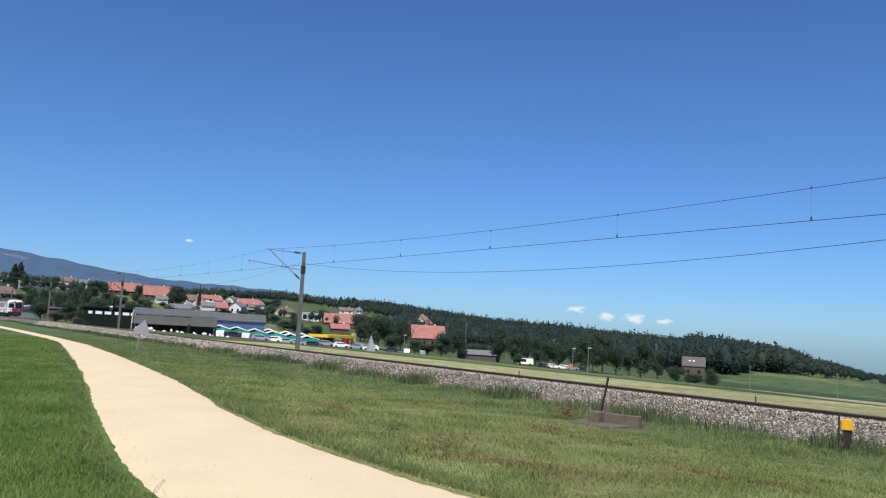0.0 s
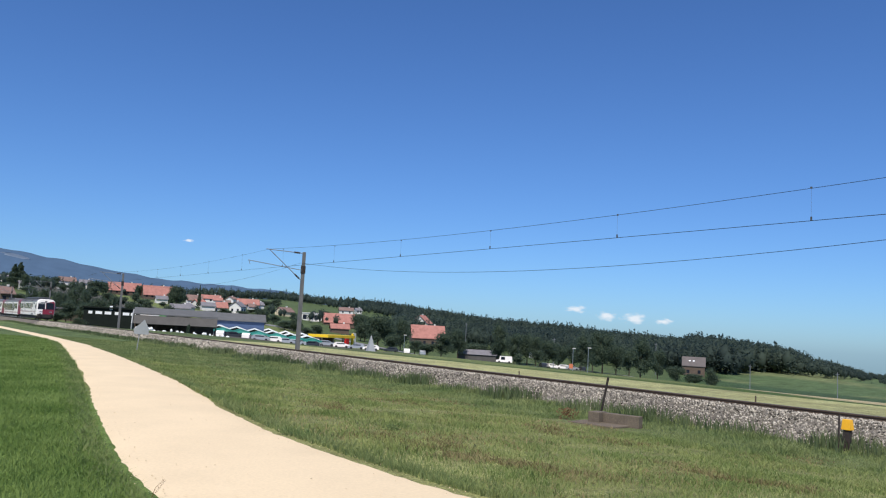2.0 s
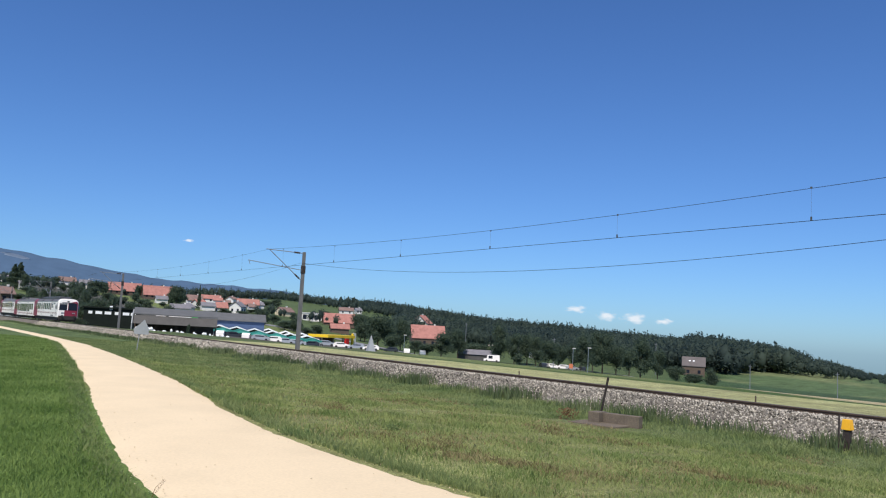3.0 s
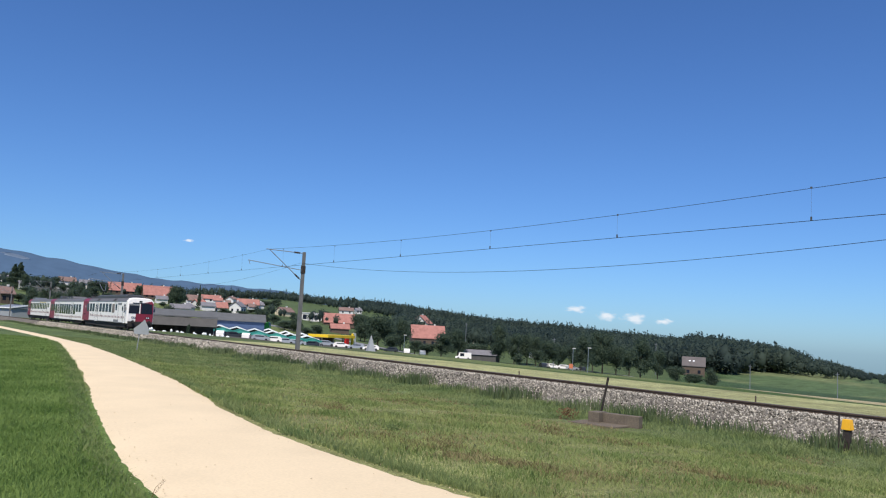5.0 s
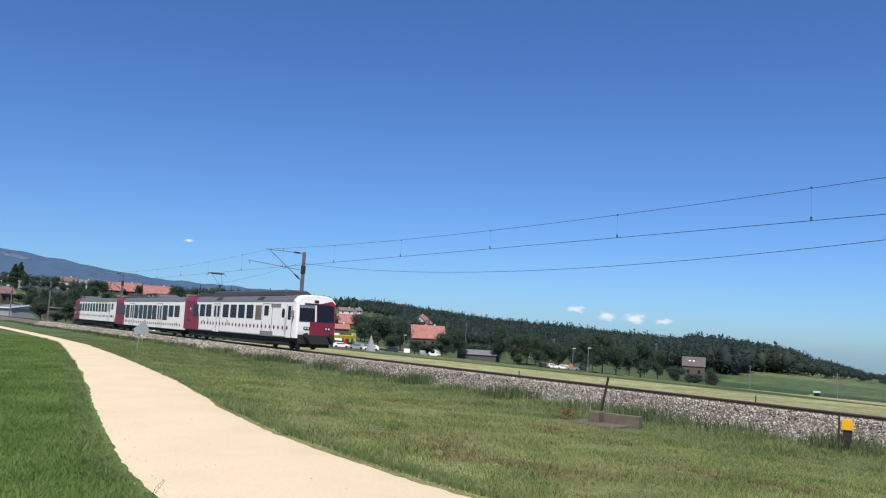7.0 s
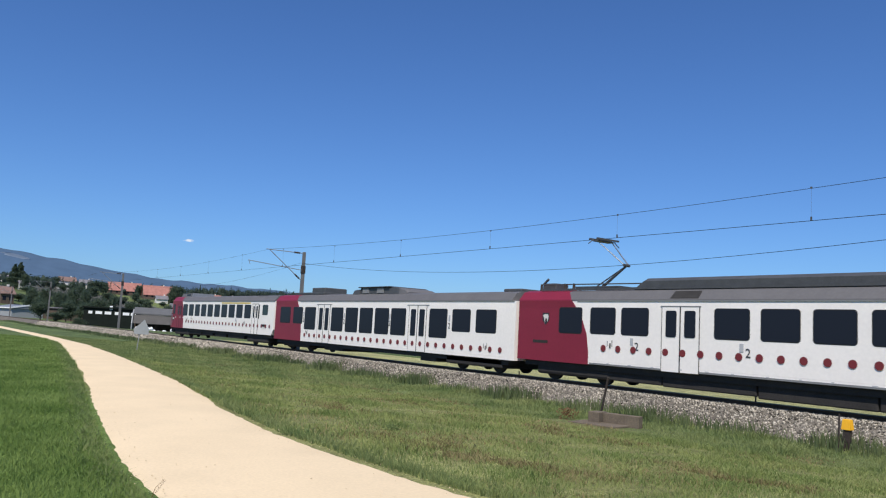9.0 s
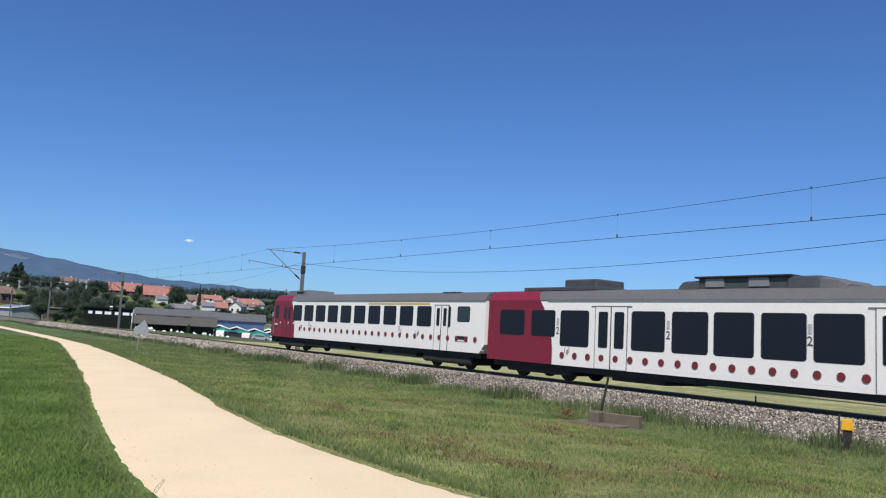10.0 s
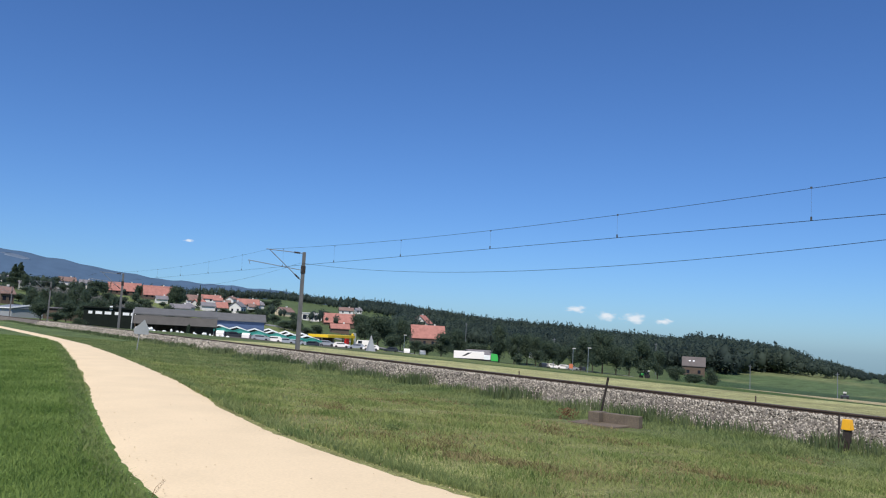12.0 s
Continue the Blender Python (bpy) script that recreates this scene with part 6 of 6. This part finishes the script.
# ---- vehicles ----
def small_car(paint, label, name="car", van=False):
    c = holder(name)
    l, h = (5.0, 2.1) if van else (4.2, 1.45)
    pr = [(-l / 2, 0.3), (l / 2, 0.3), (l / 2, 0.85), (l / 2 - 0.9, 1.0), (l / 2 - (1.2 if van else 1.7), h), (-l / 2 + (0.1 if van else 0.6), h), (-l / 2, 1.0)]
    part("body", loft([[(x, y, z) for x, z in pr] for y in (-0.85, 0.85)]), paint, c)
    for y in (-0.87, 0.87):
        part("side_window", boxed(-l * 0.05 if van else -l * 0.28, l * 0.2, min(y, y * 0.97), max(y, y * 0.97), 1.0, h - 0.2), M_GLASS, c)
        for x in (-l * 0.31, l * 0.31):
            part("wheel", rodded((x, y * 0.9, 0.32), (x, y * 1.02, 0.32), 0.32, n=14), M_BLACK, c)
    part("windscreen", loft([[(l / 2 - 0.92, y, 1.02), (l / 2 - (1.2 if van else 1.65), y, h - 0.08), (l / 2 - (1.3 if van else 1.75), y, h - 0.08), (l / 2 - 1.05, y, 1.0)] for y in (-0.75, 0.75)]), M_GLASS, c)
    return tagged(c, label, "van" if van else "car")


def lorry():
    c = holder("lorry")
    part("trailer", boxed(-14.6, -4.6, -1.25, 1.25, 1.0, 3.35, 0.05), M_WHITE, c, "white box trailer")
    part("load_deck", boxed(-4.6, -2.5, -1.2, 1.2, 0.9, 2.3, 0.05), M_CANVAS, c, "low white box behind the cab")
    part("dark_stripe", loft([[(-12.0, y, 1.6), (-10.9, y, 1.8), (-8.6, y, 3.0), (-10.0, y, 2.9)] for y in (-1.262, -1.24)]), M_PRINT, c)
    part("cab", loft([[(x, y, z) for x, z in ((-2.3, 0.6), (0, 0.6), (0, 1.7), (-0.3, 2.8), (-2.3, 3.0))] for y in (-1.2, 1.2)]), M_GREENPAINT, c, "bright green cab")
    part("windscreen", loft([[(x, y, z) for x, z in ((0.03, 1.72), (-0.26, 2.7), (-0.4, 2.7), (-0.1, 1.72))] for y in (-1.1, 1.1)]), M_GLASS, c)
    part("chassis", boxed(-13.2, -0.2, -0.9, 0.9, 0.5, 1.0), M_UNDER, c)
    for x in (-12.4, -11.1, -9.8, -4.0, -1.2):
        for y in (-1.05, 1.05):
            part("wheel", rodded((x, y - 0.14, 0.5), (x, y + 0.14, 0.5), 0.5, n=16), M_BLACK, c)
    return tagged(c, "articulated lorry with white trailer and bright green cab", "lorry")


def tractor():
    c = holder("tractor")
    part("hood", boxed(0.2, 1.7, -0.5, 0.5, 0.9, 1.5, 0.08), M_GREENPAINT, c)
    part("cab", boxed(-1.2, 0.3, -0.7, 0.7, 0.9, 2.1, 0.08), M_GLASS, c)
    part("cab_roof", boxed(-1.4, 0.5, -0.8, 0.8, 2.1, 2.5, 0.05), M_PLASTER, c, "white cab roof")
    for y in (-0.85, 0.85):
        part("rear_wheel", rodded((-0.8, y - 0.2, 0.65), (-0.8, y + 0.2, 0.65), 0.65, n=18), M_BLACK, c)
        part("front_wheel", rodded((1.2, y - 0.15, 0.45), (1.2, y + 0.15, 0.45), 0.45, n=16), M_BLACK, c)
    return tagged(c, "green tractor with a white cab roof working the field", "tractor")


def cart():
    c = holder("utility_vehicle")
    part("body", boxed(-0.55, 0.55, -0.35, 0.35, 0.2, 0.55, 0.06), M_CARDARK, c)
    part("roof", boxed(-0.22, 0.22, -0.3, 0.3, 0.80, 1.0, 0.05), M_PLASTER, c, "white roof box")
    part("frame", boxed(-0.2, 0.2, -0.28, 0.28, 0.55, 0.80), M_CARDARK, c)
    for x in (-0.36, 0.36):
        for y in (-0.3, 0.3):
            part("wheel", rodded((x, y - 0.06, 0.18), (x, y + 0.06, 0.18), 0.18, n=14), M_BLACK, c)
    return tagged(c, "small dark utility vehicle with white roof box", "vehicle")


def build_parked():
    rr = random.Random(4)
    paints = [(M_WHITE, "white parked car"), (M_CARSILVER, "silver parked car"), (M_CARDARK, "dark parked car"), (M_CARRED, "red parked car")]
    base = {}
    for i in range(22):
        p, lab = paints[rr.choice((0, 0, 1, 2, 2, 2, 2)) if not 8 <= i < 13 else (0, 1, 0, 1, 0)[i - 8]]
        lab = lab + " on the market yard"
        if lab not in base:
            base[lab] = small_car(p, lab)
            o = base[lab]
        else:
            o = copy_thing(base[lab], Matrix())
        if i < 8:
            x, y = -174.5 + 1.0 * i + rr.uniform(-0.5, 0.5), 63.5 + 2.7 * i
        elif i < 13:
            x, y = -184.0 + 2.2 * (i - 8), 91.0 + 3.1 * (i - 8)
        elif i < 17:
            x, y = -196 + 2.0 * (i - 13), 117 + 4.2 * (i - 13)
        else:
            x, y = -184 + 2.0 * (i - 17), 172 + 2.3 * (i - 17)
        o.matrix_basis = pose(x, y, land(x, y) - (0.35 if i < 8 else 0.0), 0, 0, rr.choice((60, 240, 150)))
        o["group"] = "parked cars"


# ---- distance ----
def build_mountains():
    rs = random.Random(2)
    az = [-96 + 0.5 * i for i in range(88)]
    crest = lambda a: float(np.interp(a, [-96, -88, -84.2, -80, -77.5, -74, -71, -66.5, -63, -58, -52], [300, 290, 278, 240, 212, 186, 180, 168, 140, 70, -60]))
    verts, faces = [], []
    k = 8
    for a in az:
        for j in range(k):
            u = j / (k - 1)
            d = 3000 + 1100 * u
            z = -160 + (crest(a) + 160) * u ** 0.8 + 7 * noise.noise((a * 0.9, u * 4, 0)) * u
            verts.append((d * math.sin(radians(a)), d * math.cos(radians(a)), z))
    for i in range(len(az) - 1):
        for j in range(k - 1):
            faces.append((i * k + j, i * k + j + 1, (i + 1) * k + j + 1, (i + 1) * k + j))
    rock = bmesh.new()
    ring = []
    for k in range(14):
        w = 2 * math.pi * k / 14
        ring.append((-3571 + 6 * math.cos(w), 418 + 52 * math.cos(w) * (1 + 0.2 * math.sin(3 * k)), 216 - 9 * math.cos(w) + 7 * math.sin(w)))
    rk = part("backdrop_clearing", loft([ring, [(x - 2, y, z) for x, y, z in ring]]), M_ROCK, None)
    tagged(rk, "pale bare clearing high on the far mountain", "clearing", kind="structure")
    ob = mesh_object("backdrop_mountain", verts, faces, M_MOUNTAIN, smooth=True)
    tagged(ob, "long wooded mountain ridge in the far distance, its haze painted blue", "mountain", kind="structure")


def build_clouds():
    for x, y, z, w, h in ((-3820.0, 1186.0, 380.0, 30, 10), (-2817.0, 2839.5, 153.0, 68, 24), (-2703.5, 2948.0, 124.0, 58, 27), (-2606.7, 3034.0, 119.0, 74, 32), (-2494.0, 3127.0, 109.5, 52, 20)):
        ring = lambda r, d: [(r * math.cos(k * math.pi / 16), d, r * math.sin(k * math.pi / 16)) for k in range(32)]
        c = part("cloud", loft([ring(1.0, 0.0), ring(0.5, 0.02)]), M_CLOUD, None)
        c.matrix_basis = pose(x, y, z, 0, 0, -math.degrees(math.atan2(x, y))) @ Matrix.Diagonal((w, 10, h, 1))
        tagged(c, "small white fair-weather cloud near the horizon", "cloud", group="clouds", kind="structure")


build_ground()
build_path()
build_track()
build_overhead()
MOTOR, MIDDLE, DRIVING = car_motor(), car_middle(), car_driving()
build_trackside()
build_village()
build_parked()
VAN = small_car(M_WHITE, "white delivery van driving on the road", "van", True)
BUS = small_car(M_WHITE, "white van driving on the upper road", "van", True)
LORRY, TRACTOR, CART = lorry(), tractor(), cart()
build_trees()
build_mountains()
build_clouds()
build_forest()
build_grass()


def along(t):
    """Where the coupling behind the motor coach is on the track at t seconds."""
    u = t - 9
    return -25.0 + 22.754 * u + 0.2105 * u * u


def motions():
    times = [0.5 * k for k in range(25)]
    for car, back in ((MOTOR, 0.0), (MIDDLE, -25.0), (DRIVING, -48.65)):
        walk(car, [(t, pose(along(t) + back, TRACK_Y, 0)) for t in times])

    def road(thing, pts, turn, drop=0.0):
        walk(thing, [(t, pose(x, y, land(x, y) + 0.12 - drop, 0, 0, turn)) for t, x, y in pts])

    road(VAN, [(0, -183.4, 163.9), (2, -187.7, 159.0), (4.8, -195.1, 149.8), (5.6, -197.4, 146.9), (12, -215.7, 123.8)], 231)
    road(BUS, [(0, -315.6, 277.2), (3.2, -325.5, 265.4), (5.6, -333.4, 255.5), (12, -354.0, 230.0)], 231)
    road(LORRY, [(0, -282.7, 62.5), (5.5, -243.5, 111.7), (7.2, -228.0, 131.0), (9, -212.1, 150.9), (11, -203.4, 161.9), (12, -199.7, 166.5)], 51)
    road(TRACTOR, [(0, -42.0, 259.0), (5.2, -105.1, 226.8), (7.2, -122.5, 218.0), (12, -164.0, 197.0)], 207)
    road(CART, [(0, 20.0, 149.0), (11.8, -55.8, 111.9), (12, -57.1, 111.2)], 207)


motions()
